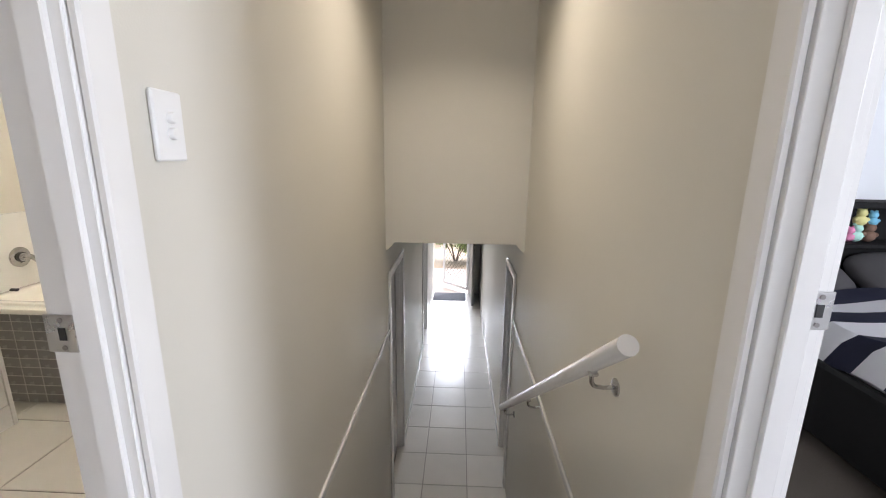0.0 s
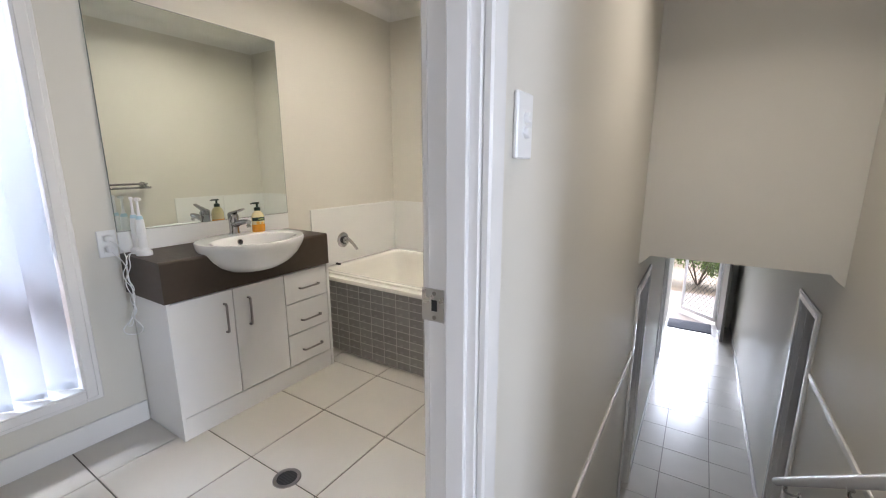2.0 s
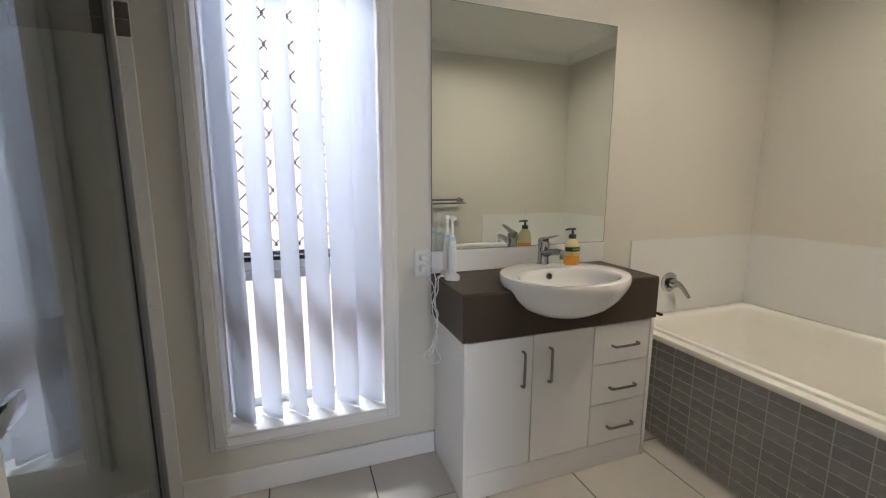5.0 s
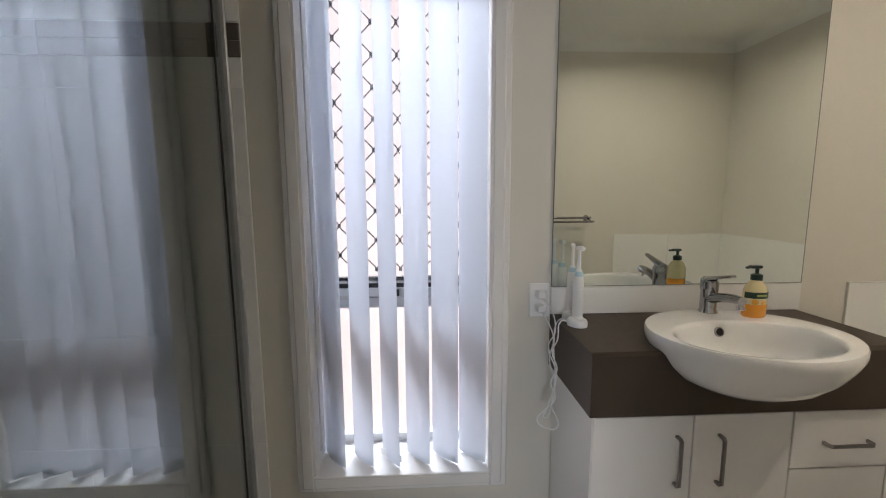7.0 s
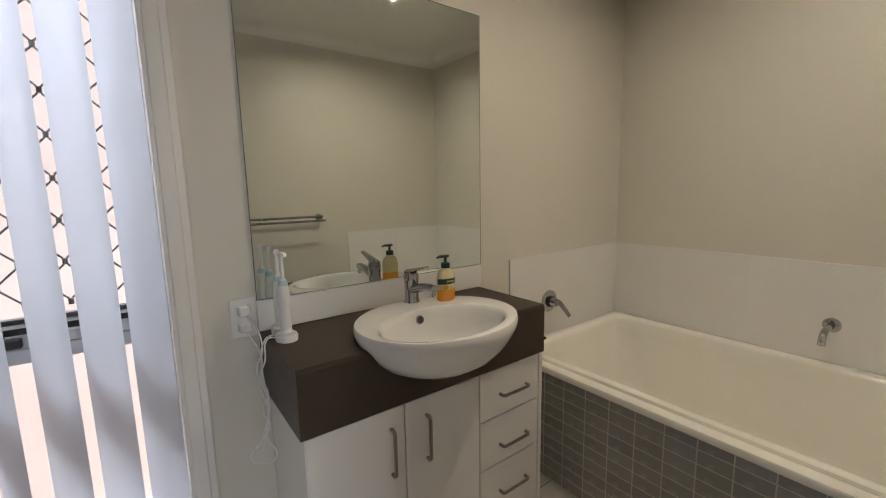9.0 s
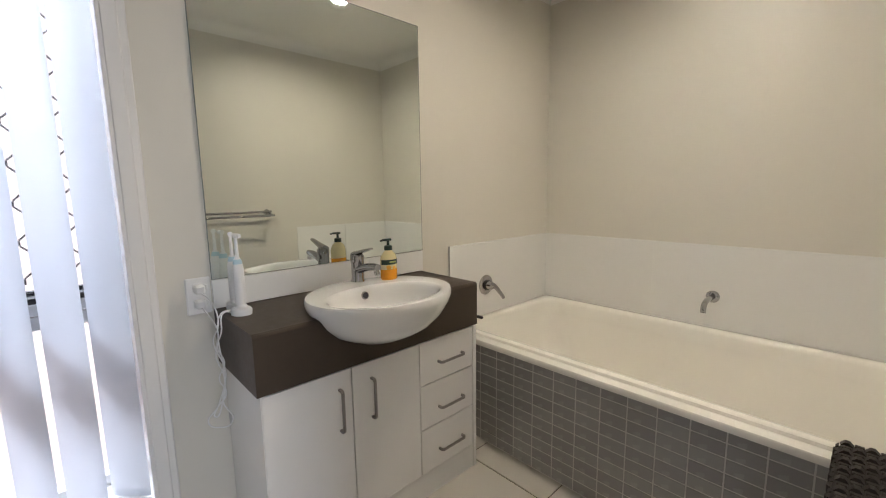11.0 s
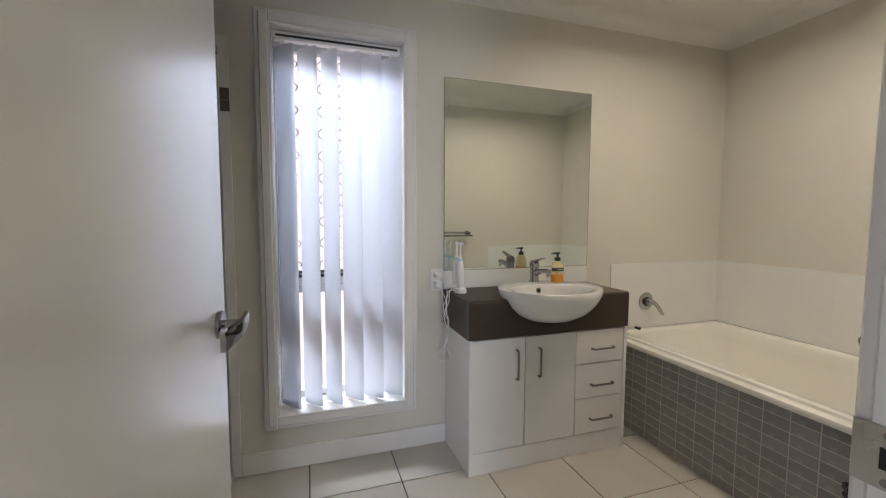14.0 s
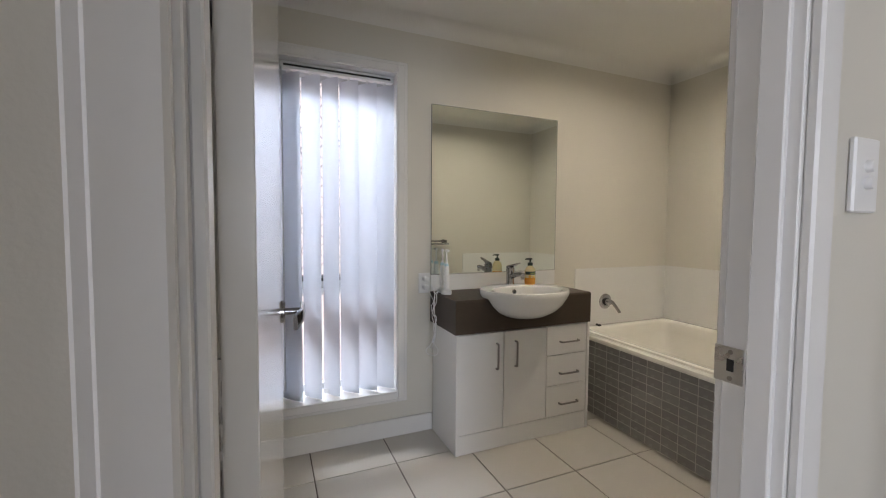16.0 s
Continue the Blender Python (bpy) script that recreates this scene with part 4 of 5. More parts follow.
# ---- bathroom: bath ----
BF = 1.902
hob = structure("bath_front_wall", boxes((XW + 0.001, XE - 0.001, BF + 0.007, BF + 0.06, 0.0, 0.498)), GROUT_L, "bath front clad in grey mosaic tiles")
tile_field(hob, TILE_GREY, 'y', BF + 0.0055, -0.002, XW + 0.001, XE - 0.001, 0.1005, 0.003, 0.498, 0.0495, 0.0046, -2.5400, 0.498)
spl = structure("bath_splash_wall", boxes((XW + 0.001, XW + 0.003, BF + 0.024, YN, 0.53, 0.945), (XW + 0.003, XE - 0.003, YN - 0.003, YN, 0.53, 0.945), (XE - 0.003, XE - 0.001, BF + 0.024, YN, 0.53, 0.945)), GROUT_W, "row of glossy white wall tiles round the bath")
tile_field(spl, TILE_WHITE, 'x', XW + 0.010, 0.007, BF + 0.024, YN - 0.004, 0.90, 0.5230, 0.945, 0.42, 0.0004, YN - 0.004 - 0.9, 0.5230)
tile_field(spl, TILE_WHITE, 'y', YN - 0.010, -0.007, XW + 0.011, XE - 0.011, 1.014, 0.5230, 0.945, 0.42, 0.0004, -2.398, 0.5230)
tile_field(spl, TILE_WHITE, 'x', XE - 0.010, -0.007, BF + 0.024, YN - 0.011, 0.45, 0.5230, 0.945, 0.42, 0.002, YN - 0.9, 0.5230)

tub = thing("bathtub", "cream white acrylic bath set behind a tiled front", "bathtub", (XW, BF, 0.0))
bx0, bx1, by0, by1 = XW + 0.004, XE - 0.004, BF - 0.016, YN - 0.004
RIM = 0.532


def loop(x0, x1, y0, y1, r, z, n=6):
    pts = []
    for cxx, cyy, a0 in ((x1 - r, y1 - r, 0), (x0 + r, y1 - r, 90), (x0 + r, y0 + r, 180), (x1 - r, y0 + r, 270)):
        for k in range(n + 1):
            a = radians(a0 + 90 * k / n)
            pts.append((cxx + r * math.cos(a), cyy + r * math.sin(a), z))
    return pts


bm = bmesh.new()
loops = [loop(bx0, bx1, by0, by1, 0.006, 0.496), loop(bx0, bx1, by0, by1, 0.006, RIM - 0.018), loop(bx0 + 0.003, bx1 - 0.003, by0 + 0.003, by1 - 0.003, 0.008, RIM - 0.012), loop(bx0 + 0.008, bx1 - 0.008, by0 + 0.009, by1 - 0.008, 0.01, RIM - 0.010),
         loop(bx0 + 0.012, bx1 - 0.012, by0 + 0.044, by1 - 0.012, 0.012, RIM - 0.010), loop(bx0 + 0.014, bx1 - 0.014, by0 + 0.048, by1 - 0.014, 0.016, RIM + 0.001), loop(bx0 + 0.019, bx1 - 0.019, by0 + 0.055, by1 - 0.019, 0.02, RIM + 0.005),
         loop(bx0 + 0.066, bx1 - 0.060, by0 + 0.080, by1 - 0.056, 0.05, RIM + 0.004), loop(bx0 + 0.078, bx1 - 0.070, by0 + 0.090, by1 - 0.066, 0.06, RIM - 0.002), loop(bx0 + 0.085, bx1 - 0.076, by0 + 0.097, by1 - 0.073, 0.07, RIM - 0.016),
         loop(bx0 + 0.098, bx1 - 0.088, by0 + 0.108, by1 - 0.086, 0.09, RIM - 0.075), loop(bx0 + 0.17, bx1 - 0.13, by0 + 0.145, by1 - 0.125, 0.12, 0.20),
         loop(bx0 + 0.22, bx1 - 0.17, by0 + 0.17, by1 - 0.165, 0.14, 0.13), loop(bx0 + 0.32, bx1 - 0.24, by0 + 0.25, by1 - 0.25, 0.14, 0.115)]
vr = [[bm.verts.new(Vector(p) - tub.location) for p in l] for l in loops]
n = len(vr[0])
for a, b in zip(vr, vr[1:]):
    for i in range(n):
        bm.faces.new((a[i], a[(i + 1) % n], b[(i + 1) % n], b[i]))
bm.faces.new(vr[-1])
part("shell", bm, ACRYLIC, tub, smooth=True)
bm = bmesh.new()
lathe(bm, [(0.030, 0.0), (0.028, 0.005), (0.0, 0.006)], Vector((-1.60, 2.36, 0.116)) - tub.location, 20)
part("waste", bm, CHROME, tub, "chrome bath waste", smooth=True)
plug = thing("bath_plug", "small black rubber plug lying on the bath rim", "plug", (-3.020, 2.105, RIM + 0.0045))
part("stopper", boxes((-0.022, 0.022, -0.010, 0.010, 0.0, 0.014), bevel=0.005), BLACK, plug)

bmix = thing("bath_mixer", "chrome lever mixer on the tiled wall above the bath", "tap", (XW + 0.010, 2.205, 0.700))
bm = bmesh.new()
lathe(bm, [(0.056, 0.0), (0.056, 0.004), (0.052, 0.007), (0.026, 0.009), (0.024, 0.012), (0.022, 0.045), (0.018, 0.050), (0.0, 0.051)], n=30, turn=Matrix.Rotation(radians(90), 4, 'Y'))
part("rose", bm, CHROME, bmix, smooth=True)
bm = bmesh.new()
lathe(bm, [(0.0265, 0.006), (0.0285, 0.012), (0.0275, 0.022), (0.0225, 0.024)], n=28, turn=Matrix.Rotation(radians(90), 4, 'Y'))
part("collar", bm, BLACK, bmix, "dark collar behind the lever", smooth=True)
bm = bmesh.new()
rows = []
for k in range(7):
    f = k / 6
    x, y, z, w = 0.040 + 0.040 * f, 0.012 + 0.050 * f, 0.006 - 0.080 * f ** 1.3, 0.013 - 0.004 * f
    rows.append([bm.verts.new((x + 0.006 * c, y + w * s2, z + w * 0.5 * s2)) for c, s2 in ((-1, 0), (-0.4, -1), (0.6, -1), (1, 0), (0.6, 1), (-0.4, 1))])
for a, b in zip(rows, rows[1:]):
    for i in range(6):
        bm.faces.new((a[i], a[(i + 1) % 6], b[(i + 1) % 6], b[i]))
bm.faces.new(rows[0])
bm.faces.new(rows[-1])
part("lever", bm, CHROME, bmix, smooth=True)

bsp = thing("bath_spout", "chrome bath spout on the tiled wall", "spout", (-2.108, YN - 0.010, 0.690))
bm = bmesh.new()
lathe(bm, [(0.030, 0.0), (0.030, 0.004), (0.026, 0.008), (0.014, 0.010), (0.0, 0.0105)], n=26, turn=Matrix.Rotation(radians(90), 4, 'X'))
part("flange", bm, CHROME, bsp, smooth=True)
tube("pipe", [(0, -0.006, 0), (0, -0.07, 0.0), (0, -0.125, -0.004), (0, -0.150, -0.022), (0, -0.155, -0.050)], 0.0125, CHROME, bsp)

# ---- bathroom: small things ----
gpo = thing("power_outlet", "white double power outlet with a plug in it", "power outlet", (XW, 0.795, 0.900))
part("cover", boxes((0.0, 0.009, -0.036, 0.036, -0.060, 0.060), bevel=0.003), PLASTIC, gpo)
for zz in (-0.026, 0.028):
    part("socket", boxes((0.009, 0.0115, -0.018, 0.014, zz - 0.016, zz + 0.016), bevel=0.002), PLASTIC, gpo)
    part("rocker", boxes((0.009, 0.013, 0.019, 0.028, zz - 0.009, zz + 0.009), bevel=0.002), PLASTIC, gpo)
for zz in (-0.022, 0.026):
    ob = thing("charger_plug", "white plastic plug in the power outlet", "plug", (XW + 0.0125, 0.793, 0.900 + zz), "charger plugs")
    part("casing", boxes((0.0, 0.034, -0.015, 0.015, -0.014, 0.014), bevel=0.005), PLASTIC, ob)


def toothbrush(at, turn):
    tb = thing("electric_toothbrush", "white electric toothbrush standing on its charger", "toothbrush", at, "electric toothbrushes")
    spin = Matrix.Rotation(radians(turn), 4, 'Z')
    bm = bmesh.new()
    lathe(bm, [(0.0, 0.0), (0.034, 0.0), (0.035, 0.014), (0.031, 0.021), (0.021, 0.025), (0.016, 0.034), (0.0, 0.034)], n=28, sx=1.0, sy=0.85, turn=spin)
    part("charger", bm, PLASTIC, tb, smooth=True)
    bm = bmesh.new()
    lathe(bm, [(0.0150, 0.024), (0.0168, 0.05), (0.0170, 0.11), (0.0158, 0.150), (0.0118, 0.172), (0.0062, 0.183), (0.0, 0.184)], n=22)
    body = part("handle", bm, PLASTIC, tb, smooth=True)
    part("button", boxes((0.0155, 0.0185, -0.005, 0.005, 0.105, 0.122), bevel=0.001), PLASTIC, body)
    bm = bmesh.new()
    lathe(bm, [(0.0142, 0.162), (0.0128, 0.170), (0.0105, 0.1765)], n=22)
    part("grip", bm, PLASTIC_BLUE, body, "pale blue rubber collar", smooth=True)
    bm = bmesh.new()
    rod(bm, (0, 0, 0.18), (0, 0, 0.246), 0.0060, 14, 0.0045)
    rod(bm, spin @ Vector((-0.007, 0, 0.250)), spin @ Vector((0.012, 0, 0.250)), 0.0078, 14)
    head = part("brush_head", bm, PLASTIC, tb, smooth=True)
    bm = boxes((0.012, 0.019, -0.005, 0.005, 0.245, 0.255))
    bmesh.ops.transform(bm, matrix=spin, verts=bm.verts)
    part("bristles", bm, PLASTIC, head)
    return tb


tb = toothbrush((-2.945, 0.884, 0.8475), 20)
tube("cable", [(-0.02, -0.02, 0.006), (0.0, -0.055, 0.012), (0.012, -0.066, -0.04), (0.0, -0.078, -0.09), (0.015, -0.066, -0.14), (0.005, -0.082, -0.19), (0.012, -0.068, -0.24), (0.0, -0.096, -0.285), (0.0, -0.122, -0.322), (0.012, -0.092, -0.345), (0.018, -0.060, -0.338), (0.0, -0.076, -0.27), (-0.01, -0.064, -0.20), (-0.02, -0.080, -0.12), (-0.03, -0.066, -0.05), (-0.080, -0.090, 0.022)], 0.0022, PLASTIC, tb, "loose white charging cable")
tb = toothbrush((-3.018, 0.890, 0.8475), -15)
tube("cable", [(-0.008, -0.095, 0.068), (0.02, -0.080, 0.05), (0.06, -0.072, -0.02), (0.045, -0.088, -0.08), (0.078, -0.072, -0.15), (0.055, -0.066, -0.21), (0.080, -0.096, -0.27), (0.095, -0.112, -0.30), (0.085, -0.085, -0.26), (0.065, -0.070, -0.17), (0.068, -0.078, -0.06), (0.04, -0.058, 0.004), (0.02, -0.020, 0.006)], 0.0022, PLASTIC, tb, "loose white charging cable")

soap = thing("soap_dispenser", "pump bottle half full of amber hand soap", "soap bottle", (-2.872, 1.408, 0.8888))
soap.scale = (1.0, 1.04, 0.895)
bm = bmesh.new()
lathe(bm, [(0.0, 0.0), (0.030, 0.0), (0.034, 0.006), (0.0345, 0.046), (0.0, 0.046)], n=26, sx=0.72)
part("soap", bm, AMBER, soap, "amber liquid soap", smooth=True)
bm = bmesh.new()
lathe(bm, [(0.0, 0.047), (0.0345, 0.047), (0.0335, 0.092), (0.028, 0.110), (0.018, 0.122), (0.013, 0.128), (0.0, 0.128)], n=26, sx=0.72)
part("bottle", bm, BOTTLE, soap, "cloudy clear upper bottle", smooth=True)
for a, z, rr in ((-28, 0.056, 0.0105), (12, 0.053, 0.0085)):
    ca, sa = math.cos(radians(a)), math.sin(radians(a))
    bm = bmesh.new()
    lathe(bm, [(rr, 0.0), (rr * 0.9, 0.0012), (0.0, 0.0016)], (0.0345 * 0.72 * ca, 0.0345 * sa, z), 14, turn=Matrix.Rotation(radians(a * 1.35), 4, 'Z') @ Matrix.Rotation(radians(90), 4, 'Y'))
    part("flower_label", bm, LABEL_Y, soap, "orange flower on the label", smooth=True)
bm = bmesh.new()
lathe(bm, [(0.0352, 0.068), (0.0356, 0.070), (0.0350, 0.088), (0.0345, 0.089)], n=26, sx=0.74)
bmesh.ops.delete(bm, geom=[f for f in bm.faces if f.calc_center_median().x < 0.004], context='FACES')
lb = part("label_band", bm, LABEL_G, soap, "dark green label band", smooth=True)
part("lettering", boxes((0.0250, 0.0268, -0.014, 0.014, 0.0755, 0.0820)), LABEL_T, lb, "pale bar of lettering")
bm = bmesh.new()
lathe(bm, [(0.0, 0.128), (0.0155, 0.128), (0.0155, 0.146), (0.008, 0.150), (0.005, 0.150), (0.005, 0.170), (0.0, 0.170)], n=20)
pm = part("pump", bm, PUMP, soap, "dark green pump", smooth=True)
bm = boxes((-0.009, 0.009, -0.024, 0.012, 0.168, 0.178), (-0.005, 0.005, -0.036, -0.024, 0.167, 0.175), bevel=0.003)
part("nozzle", bm, PUMP, pm)

dr = thing("floor_waste", "round dark metal floor waste in the tiles", "floor drain", (-2.150, 0.956, 0.0))
bm = bmesh.new()
lathe(bm, [(0.040, -0.003), (0.040, 0.002), (0.054, 0.003), (0.056, 0.0), (0.056, -0.003)], n=32)
part("rim", bm, NICKEL, dr, smooth=True)
# flat black disc at floor level, painted shade for the drain's depth
bm = bmesh.new()
lathe(bm, [(0.040, 0.0003), (0.0, 0.0004)], n=24)
part("well", bm, BLACK, dr)
for k in range(-3, 4):
    w = math.sqrt(0.040 ** 2 - (0.011 * k) ** 2)
    part("bar", boxes((-w, w, 0.011 * k - 0.0022, 0.011 * k + 0.0022, 0.0003, 0.0018)), GRILLE, dr)

rail = thing("towel_rail", "double chrome towel rail on the bathroom wall", "towel rail", (XE, 1.29, 1.08))
for y in (-0.40, 0.40):
    bm = bmesh.new()
    lathe(bm, [(0.024, 0.0), (0.024, 0.006), (0.012, 0.010), (0.010, 0.012)], (0, y, 0), 20, turn=Matrix.Rotation(radians(-90), 4, 'Y'))
    rod(bm, (-0.006, y, 0.006), (-0.115, y, -0.022), 0.009, 14)
    part("bracket", bm, CHROME, rail, smooth=True)
for x, z in ((-0.055, 0.006), (-0.112, -0.022)):
    bm = bmesh.new()
    rod(bm, (x, -0.42, z), (x, 0.42, z), 0.0085, 16)
    part("bar", bm, CHROME, rail, smooth=True)

# woven laundry basket
bk = thing("laundry_basket", "dark brown woven laundry basket with a lid", "basket", (-1.43, 1.61, 0.0))
BKX, BKY, BKH = 0.165, 0.245, 0.550
part("liner", boxes((-BKX + 0.012, BKX - 0.012, -BKY + 0.012, BKY - 0.012, 0.004, BKH), bevel=0.01), WICKER, bk)


def weave(bm, origin, u, v, n, nu, nv, lu, lv):
    """A checker of bulging strands on a face spanned by u and v."""
    o, u, v, n = Vector(origin), Vector(u), Vector(v), Vector(n)
    for i in range(nu):
        for j in range(nv):
            flat = (i + j) % 2
            c = o + u * ((i + 0.5) * lu) + v * ((j + 0.5) * lv)
            a, b = (0.56 * lu, 0.40 * lv) if flat else (0.40 * lu, 0.56 * lv)
            h = 0.009 if flat else 0.006
            base = [c - u * a - v * b, c + u * a - v * b, c + u * a + v * b, c - u * a + v * b]
            if flat:
                mid = [c - u * a * 0.35 - v * b * 0.9 + n * h, c + u * a * 0.35 - v * b * 0.9 + n * h, c + u * a * 0.35 + v * b * 0.9 + n * h, c - u * a * 0.35 + v * b * 0.9 + n * h]
            else:
                mid = [c - u * a * 0.9 - v * b * 0.35 + n * h, c + u * a * 0.9 - v * b * 0.35 + n * h, c + u * a * 0.9 + v * b * 0.35 + n * h, c - u * a * 0.9 + v * b * 0.35 + n * h]
            lo, hi = [bm.verts.new(p) for p in base], [bm.verts.new(p) for p in mid]
            for k in range(4):
                bm.faces.new((lo[k], lo[(k + 1) % 4], hi[(k + 1) % 4], hi[k]))
            bm.faces.new(hi)


for name, o, u, v, nn, w in (("side", (-BKX + 0.011, -BKY + 0.01, 0.02), (0, 1, 0), (0, 0, 1), (-1, 0, 0), 2 * BKY - 0.02), ("side", (-BKX + 0.01, -BKY + 0.011, 0.02), (1, 0, 0), (0, 0, 1), (0, -1, 0), 2 * BKX - 0.02),
                          ("side", (BKX - 0.011, -BKY + 0.01, 0.02), (0, 1, 0), (0, 0, 1), (1, 0, 0), 2 * BKY - 0.02), ("side", (-BKX + 0.01, BKY - 0.011, 0.02), (1, 0, 0), (0, 0, 1), (0, 1, 0), 2 * BKX - 0.02)):
    bm = bmesh.new()
    nu, nv = int(w / 0.022), 26
    weave(bm, o, u, v, nn, nu, nv, w / nu, (BKH - 0.03) / nv)
    part(name, bm, WICKER, bk)
lid = part("lid", boxes((-BKX - 0.004, BKX + 0.004, -BKY - 0.004, BKY + 0.004, BKH, BKH + 0.045), bevel=0.012), WICKER, bk)
bm = bmesh.new()
weave(bm, (-BKX, -BKY, BKH + 0.044), (1, 0, 0), (0, 1, 0), (0, 0, 1), 15, 22, 2 * BKX / 15, 2 * BKY / 22)
for o, u, nn, w in (((-BKX - 0.003, -BKY, BKH + 0.004), (0, 1, 0), (-1, 0, 0), 2 * BKY), ((-BKX, -BKY - 0.003, BKH + 0.004), (1, 0, 0), (0, -1, 0), 2 * BKX)):
    nu = int(w / 0.022)
    weave(bm, o, u, (0, 0, 1), nn, nu, 2, w / nu, 0.018)
part("lid_weave", bm, WICKER, lid)
# handle opening not cut: a black block gives its dark inside
part("grip_hole", boxes((-0.058, 0.044, -BKY - 0.008, -BKY + 0.010, 0.486, 0.530), bevel=0.003), BLACK, bk, "dark handle opening")


def downlight(at):
    ob = thing("downlight", "small round recessed ceiling downlight, lit", "downlight", at, "ceiling downlights")
    bm = bmesh.new()
    lathe(bm, [(0.036, 0.0), (0.036, -0.010), (0.040, -0.012), (0.046, -0.006), (0.047, 0.0)], n=28)
    part("ring", bm, PLASTIC, ob, smooth=True)
    bm = bmesh.new()
    lathe(bm, [(0.035, -0.002), (0.0, -0.004)], n=24)
    part("lens", bm, BULB, ob, "glowing lamp glass")


downlight((-2.135, 1.905, CEIL_Z))
downlight((-0.66, 1.85, CEIL_Z))

# ---- stairwell ----
hr = thing("stair_handrail", "white painted round handrail on steel brackets along the stairs", "handrail", (XR, 0.950, 0.872))
RX = -0.080
slope = -0.743
bm = bmesh.new()
rod(bm, (RX, 0.0, 0.0), (RX, 2.10, 2.10 * slope), 0.0245, 28)
part("rail", bm, TRIM, hr, smooth=True)
for y in (0.20, 1.06, 1.92):
    z = y * slope
    bm = bmesh.new()
    lathe(bm, [(0.026, 0.0), (0.026, 0.005), (0.020, 0.009), (0.0, 0.010)], (0, y + 0.02, z - 0.085), 22, turn=Matrix.Rotation(radians(-90), 4, 'Y'))
    bk2 = part("bracket", bm, STEEL, hr, "satin steel bracket", smooth=True)
    tube("arm", [(-0.008, y + 0.02, z - 0.085), (-0.045, y + 0.018, z - 0.085), (-0.072, y + 0.008, z - 0.070), (RX, y, z - 0.026)], 0.0065, STEEL, bk2)
    part("saddle", boxes((RX - 0.012, RX + 0.012, y - 0.022, y + 0.022, z - 0.032, z - 0.020), bevel=0.003), STEEL, bk2)

# ---- entrance ----
fd = tagged(new("door_2"), "dark painted front door, open against the hall wall", "door", kind="structure")
fd.matrix_world = pose(-0.385, 8.43, HALL_Z, 0, 0, -88.0)
part("door_leaf", boxes((0.0, 0.80, 0.0, 0.040, 0.01, 2.04), bevel=0.002), material("grey_door_paint", (0.16, 0.15, 0.14), 0.4, vary=0.05), fd)
sd = tagged(new("door_3"), "white framed security screen door with a diamond grille, half open", "door", kind="structure")
sd.matrix_world = pose(-0.405, 8.56, HALL_Z, 0, 0, 137.0)
part("screen_frame", boxes((0.0, 0.045, -0.015, 0.015, 0.02, 2.05), (0.715, 0.76, -0.015, 0.015, 0.02, 2.05), (0.045, 0.715, -0.015, 0.015, 0.02, 0.09), (0.045, 0.715, -0.015, 0.015, 1.98, 2.05), bevel=0.003), ALU_WHITE, sd)
bm = bmesh.new()
for i in range(0, 9):
    for j in range(0, 20):
        for oy, oz in ((0, 0), (0.0435, 0.0535)):
            u, v = 0.06 + 0.087 * i + oy * 0.9, 0.10 + 0.107 * j + oz
            for su in (-1, 1):
                e = u + su * 0.0435
                if 0.045 < u < 0.715 and 0.04 < e < 0.72 and v < 1.93:
                    rod(bm, (u, 0, v), (e, 0, v + 0.0535), 0.003, 4)
part("diamond_grille", bm, GRILLE, sd, "dark diamond grille")
mat_ob = thing("doormat", "dark ribbed doormat inside the front door", "doormat", (-0.79, 8.17, HALL_Z))
part("pile", boxes((-0.325, 0.325, -0.235, 0.235, 0.0, 0.012), bevel=0.004), MAT_F, mat_ob)
part("rubber_edge", boxes((-0.335, 0.335, -0.245, 0.245, 0.0, 0.005), bevel=0.002), BLACK, mat_ob)

# ---- bedroom ----
bed = thing("bed", "black upholstered bed with a navy and white striped duvet", "bed", (1.72, 1.80, 0.0))
part("side_rail", boxes((-0.74, -0.68, -1.0, 0.93, 0.06, 0.40), bevel=0.015), LEATHER, bed)
part("side_rail", boxes((0.68, 0.74, -1.0, 0.93, 0.06, 0.40), bevel=0.015), LEATHER, bed)
part("foot_rail", boxes((-0.74, 0.74, -1.06, -1.0, 0.06, 0.40), bevel=0.015), LEATHER, bed)
part("mattress", boxes((-0.640, 0.640, -0.98, 0.92, 0.22, 0.478), bevel=0.03), LINEN, bed)
hb = part("headboard", boxes((-0.80, 0.80, 1.04, 1.09, 0.05, 1.04), (-0.80, 0.80, 0.86, 1.04, 0.755, 0.785), (-0.80, 0.80, 0.88, 1.04, 1.00, 1.04), (-0.80, -0.765, 0.88, 1.04, 0.785, 1.00), (0.765, 0.80, 0.88, 1.04, 0.785, 1.00), (-0.80, 0.80, 0.935, 0.965, 0.05, 0.755), bevel=0.006), LEATHER, bed, "black headboard with an open shelf")
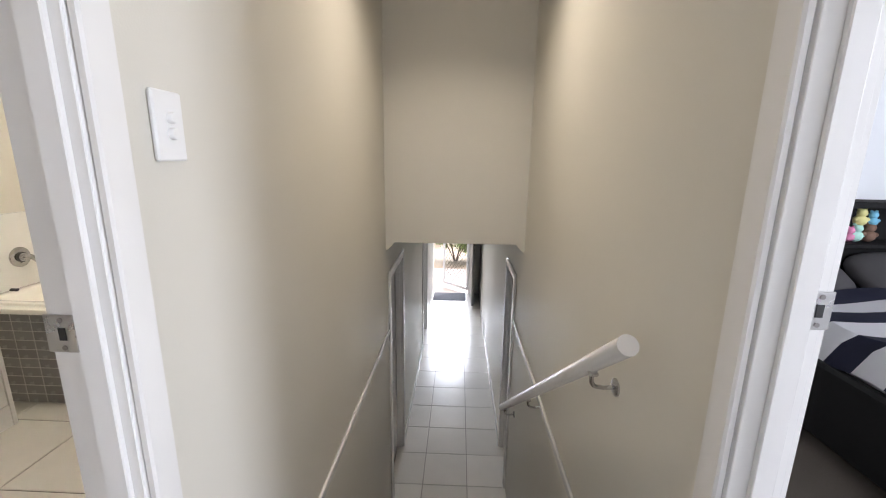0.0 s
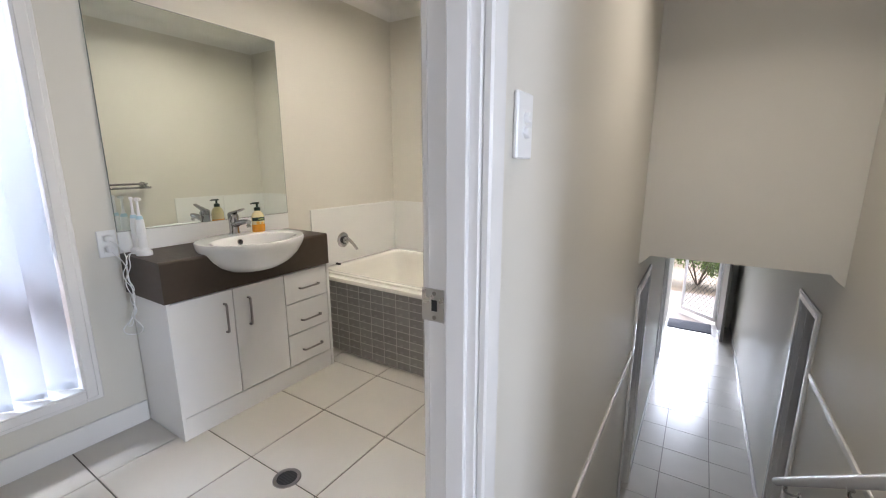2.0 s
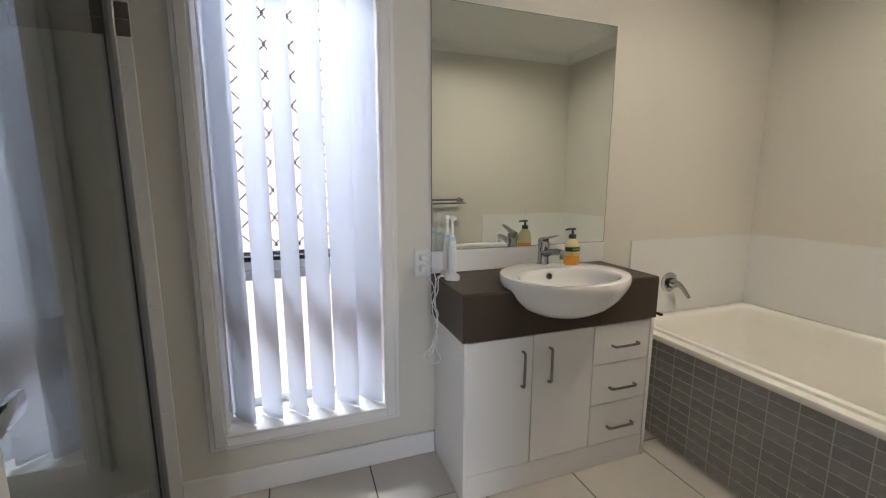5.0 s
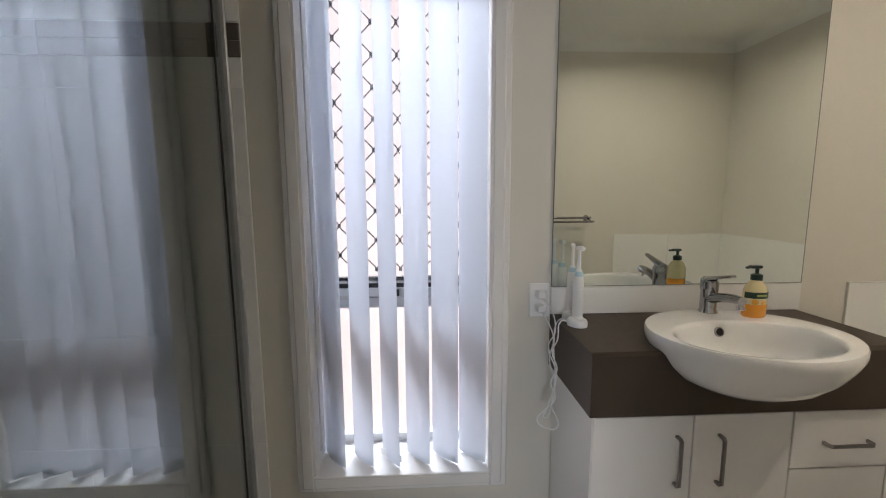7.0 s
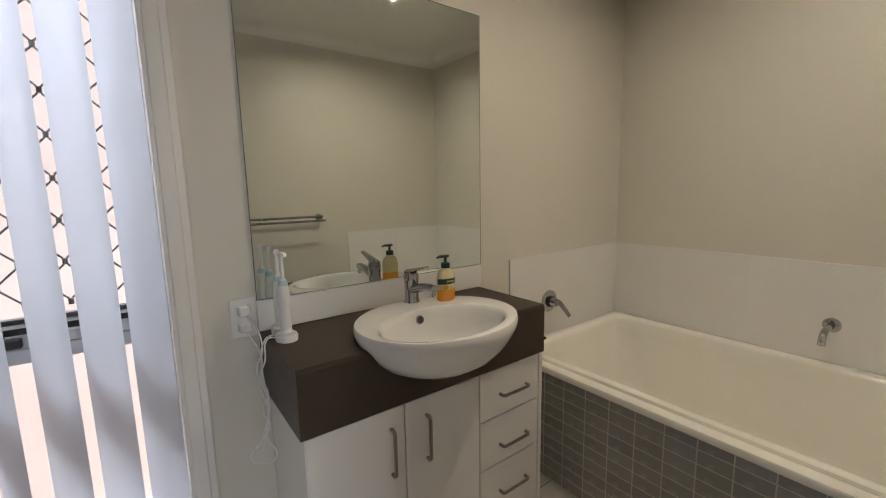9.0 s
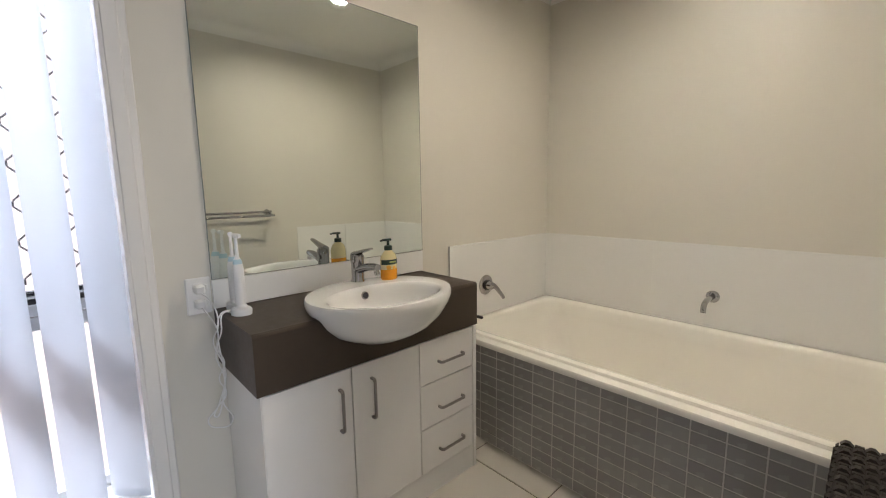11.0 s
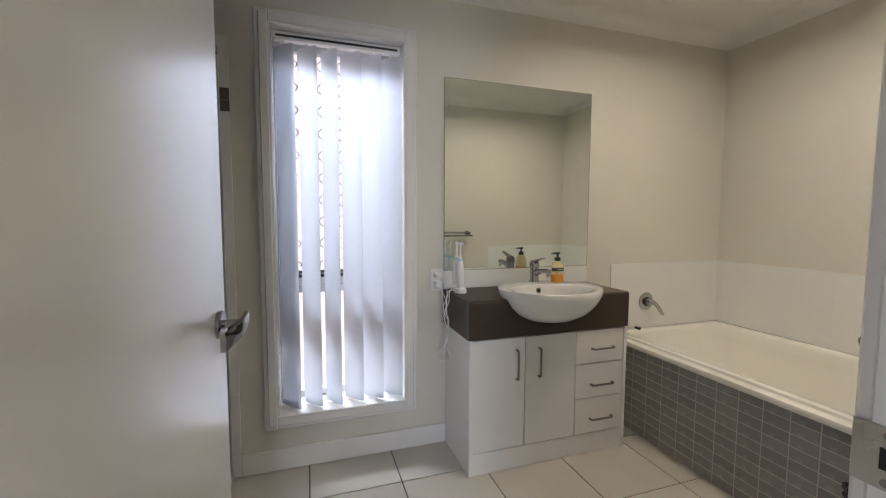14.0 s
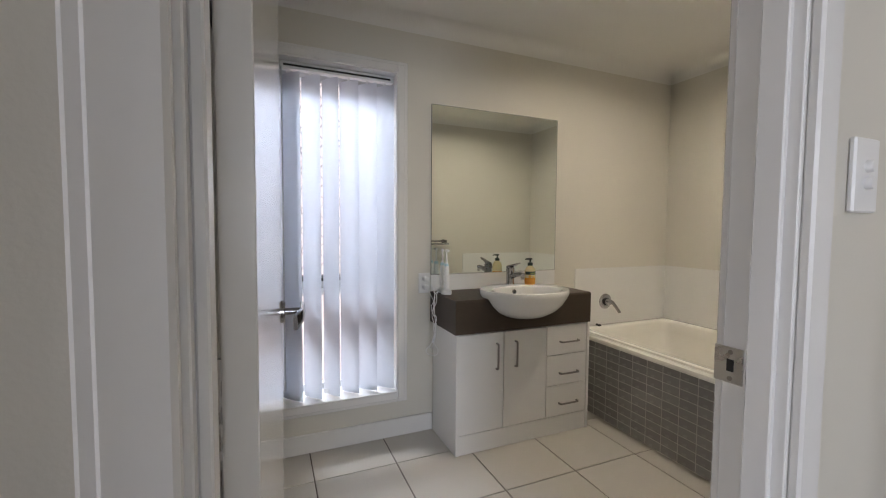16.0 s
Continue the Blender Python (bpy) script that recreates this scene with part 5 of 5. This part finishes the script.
for k in range(12):
    y0, y1 = -1.02 + k * 0.135, -1.02 + (k + 1) * 0.135
    bm = bmesh.new()
    rows = []
    for q in range(4):
        y = y0 + (y1 - y0) * q / 3
        row = []
        for i in range(25):
            f = i / 24
            x = -0.715 + 1.43 * f
            edge = min(f, 1 - f) * 24
            z = 0.555 + 0.02 * math.sin(5 * x + 3 * y) + 0.012 * math.sin(13 * y + 4 * x) - (0.16 if edge < 0.5 else 0.05 if edge < 1.5 else 0.0)
            row.append(bm.verts.new((x, y + 0.03 * math.sin(4 * x), z)))
        rows.append(row)
    for a, b in zip(rows, rows[1:]):
        for i in range(24):
            bm.faces.new((a[i], a[i + 1], b[i + 1], b[i]))
    bmesh.ops.solidify(bm, geom=bm.faces[:], thickness=0.03)
    part("duvet_stripe", bm, NAVY if k % 2 else LINEN, bed, "navy duvet stripe" if k % 2 else "white duvet stripe", smooth=True)
for x in (-0.36, 0.36):
    pl = thing("pillow", "charcoal ribbed pillow propped on the bed", "pillow", (1.72 + x, 2.56, 0.60), "pillows on the bed")
    bm = bmesh.new()
    bmesh.ops.create_uvsphere(bm, u_segments=24, v_segments=14, radius=1.0)
    for v in bm.verts:
        c = v.co
        c.x, c.y, c.z = 0.33 * math.copysign(abs(c.x) ** 0.6, c.x), 0.21 * math.copysign(abs(c.y) ** 0.6, c.y), 0.085 * c.z
    bmesh.ops.transform(bm, matrix=Matrix.Rotation(radians(28), 4, 'X'), verts=bm.verts)
    part("cover", bm, CHARCOAL, pl, smooth=True)


def plush(at, mat, s, label):
    """One soft toy, kept as one plain mesh."""
    bm = bmesh.new()
    for c, r in (((0, 0, 0.05), 0.05), ((0, -0.005, 0.115), 0.038), ((-0.026, 0, 0.15), 0.014), ((0.026, 0, 0.15), 0.014), ((-0.045, -0.015, 0.06), 0.018), ((0.045, -0.015, 0.06), 0.018)):
        bmesh.ops.create_icosphere(bm, subdivisions=2, radius=r * s, matrix=Matrix.Translation(Vector(c) * s))
    ob = finish("plush_toy", bm, mat, smooth=True)
    ob.location = at
    tagged(ob, label, "plush toy", "plush toys on the headboard")


for x, z, m_, size, label in ((1.812, 0.0, TOY_P, 0.62, "small pink plush toy on the headboard shelf"), (1.852, 0.0, TOY_T, 0.74, "mint green plush toy on the headboard shelf"), (1.925, 0.0, TOY_N, 0.80, "dark brown plush toy on the headboard shelf"),
                              (1.930, 0.100, TOY_B, 0.62, "blue plush toy piled on another toy"), (1.858, 0.100, TOY_Y, 0.72, "yellow plush toy piled on another toy")):
    plush((x, 2.725, 0.787 + z), m_, size, label)

# ---- tiles of the floors ----
fl = bpy.data.objects["floor_bathroom_base"]
tile_field(fl, TILE_FLOOR, 'z', 0.0, 0.004, XW + 0.002, XE - 0.002, 0.41, YS + 0.002, YN - 0.002, 0.41, 0.0055, -2.798, 0.135)
fh = bpy.data.objects["floor_hall_base"]
tile_field(fh, TILE_HALL, 'z', HALL_Z, 0.004, XE + 0.044, BED_X0 - 0.002, 0.392, 2.74, 8.44, 0.392, 0.005, -0.906, 3.165)
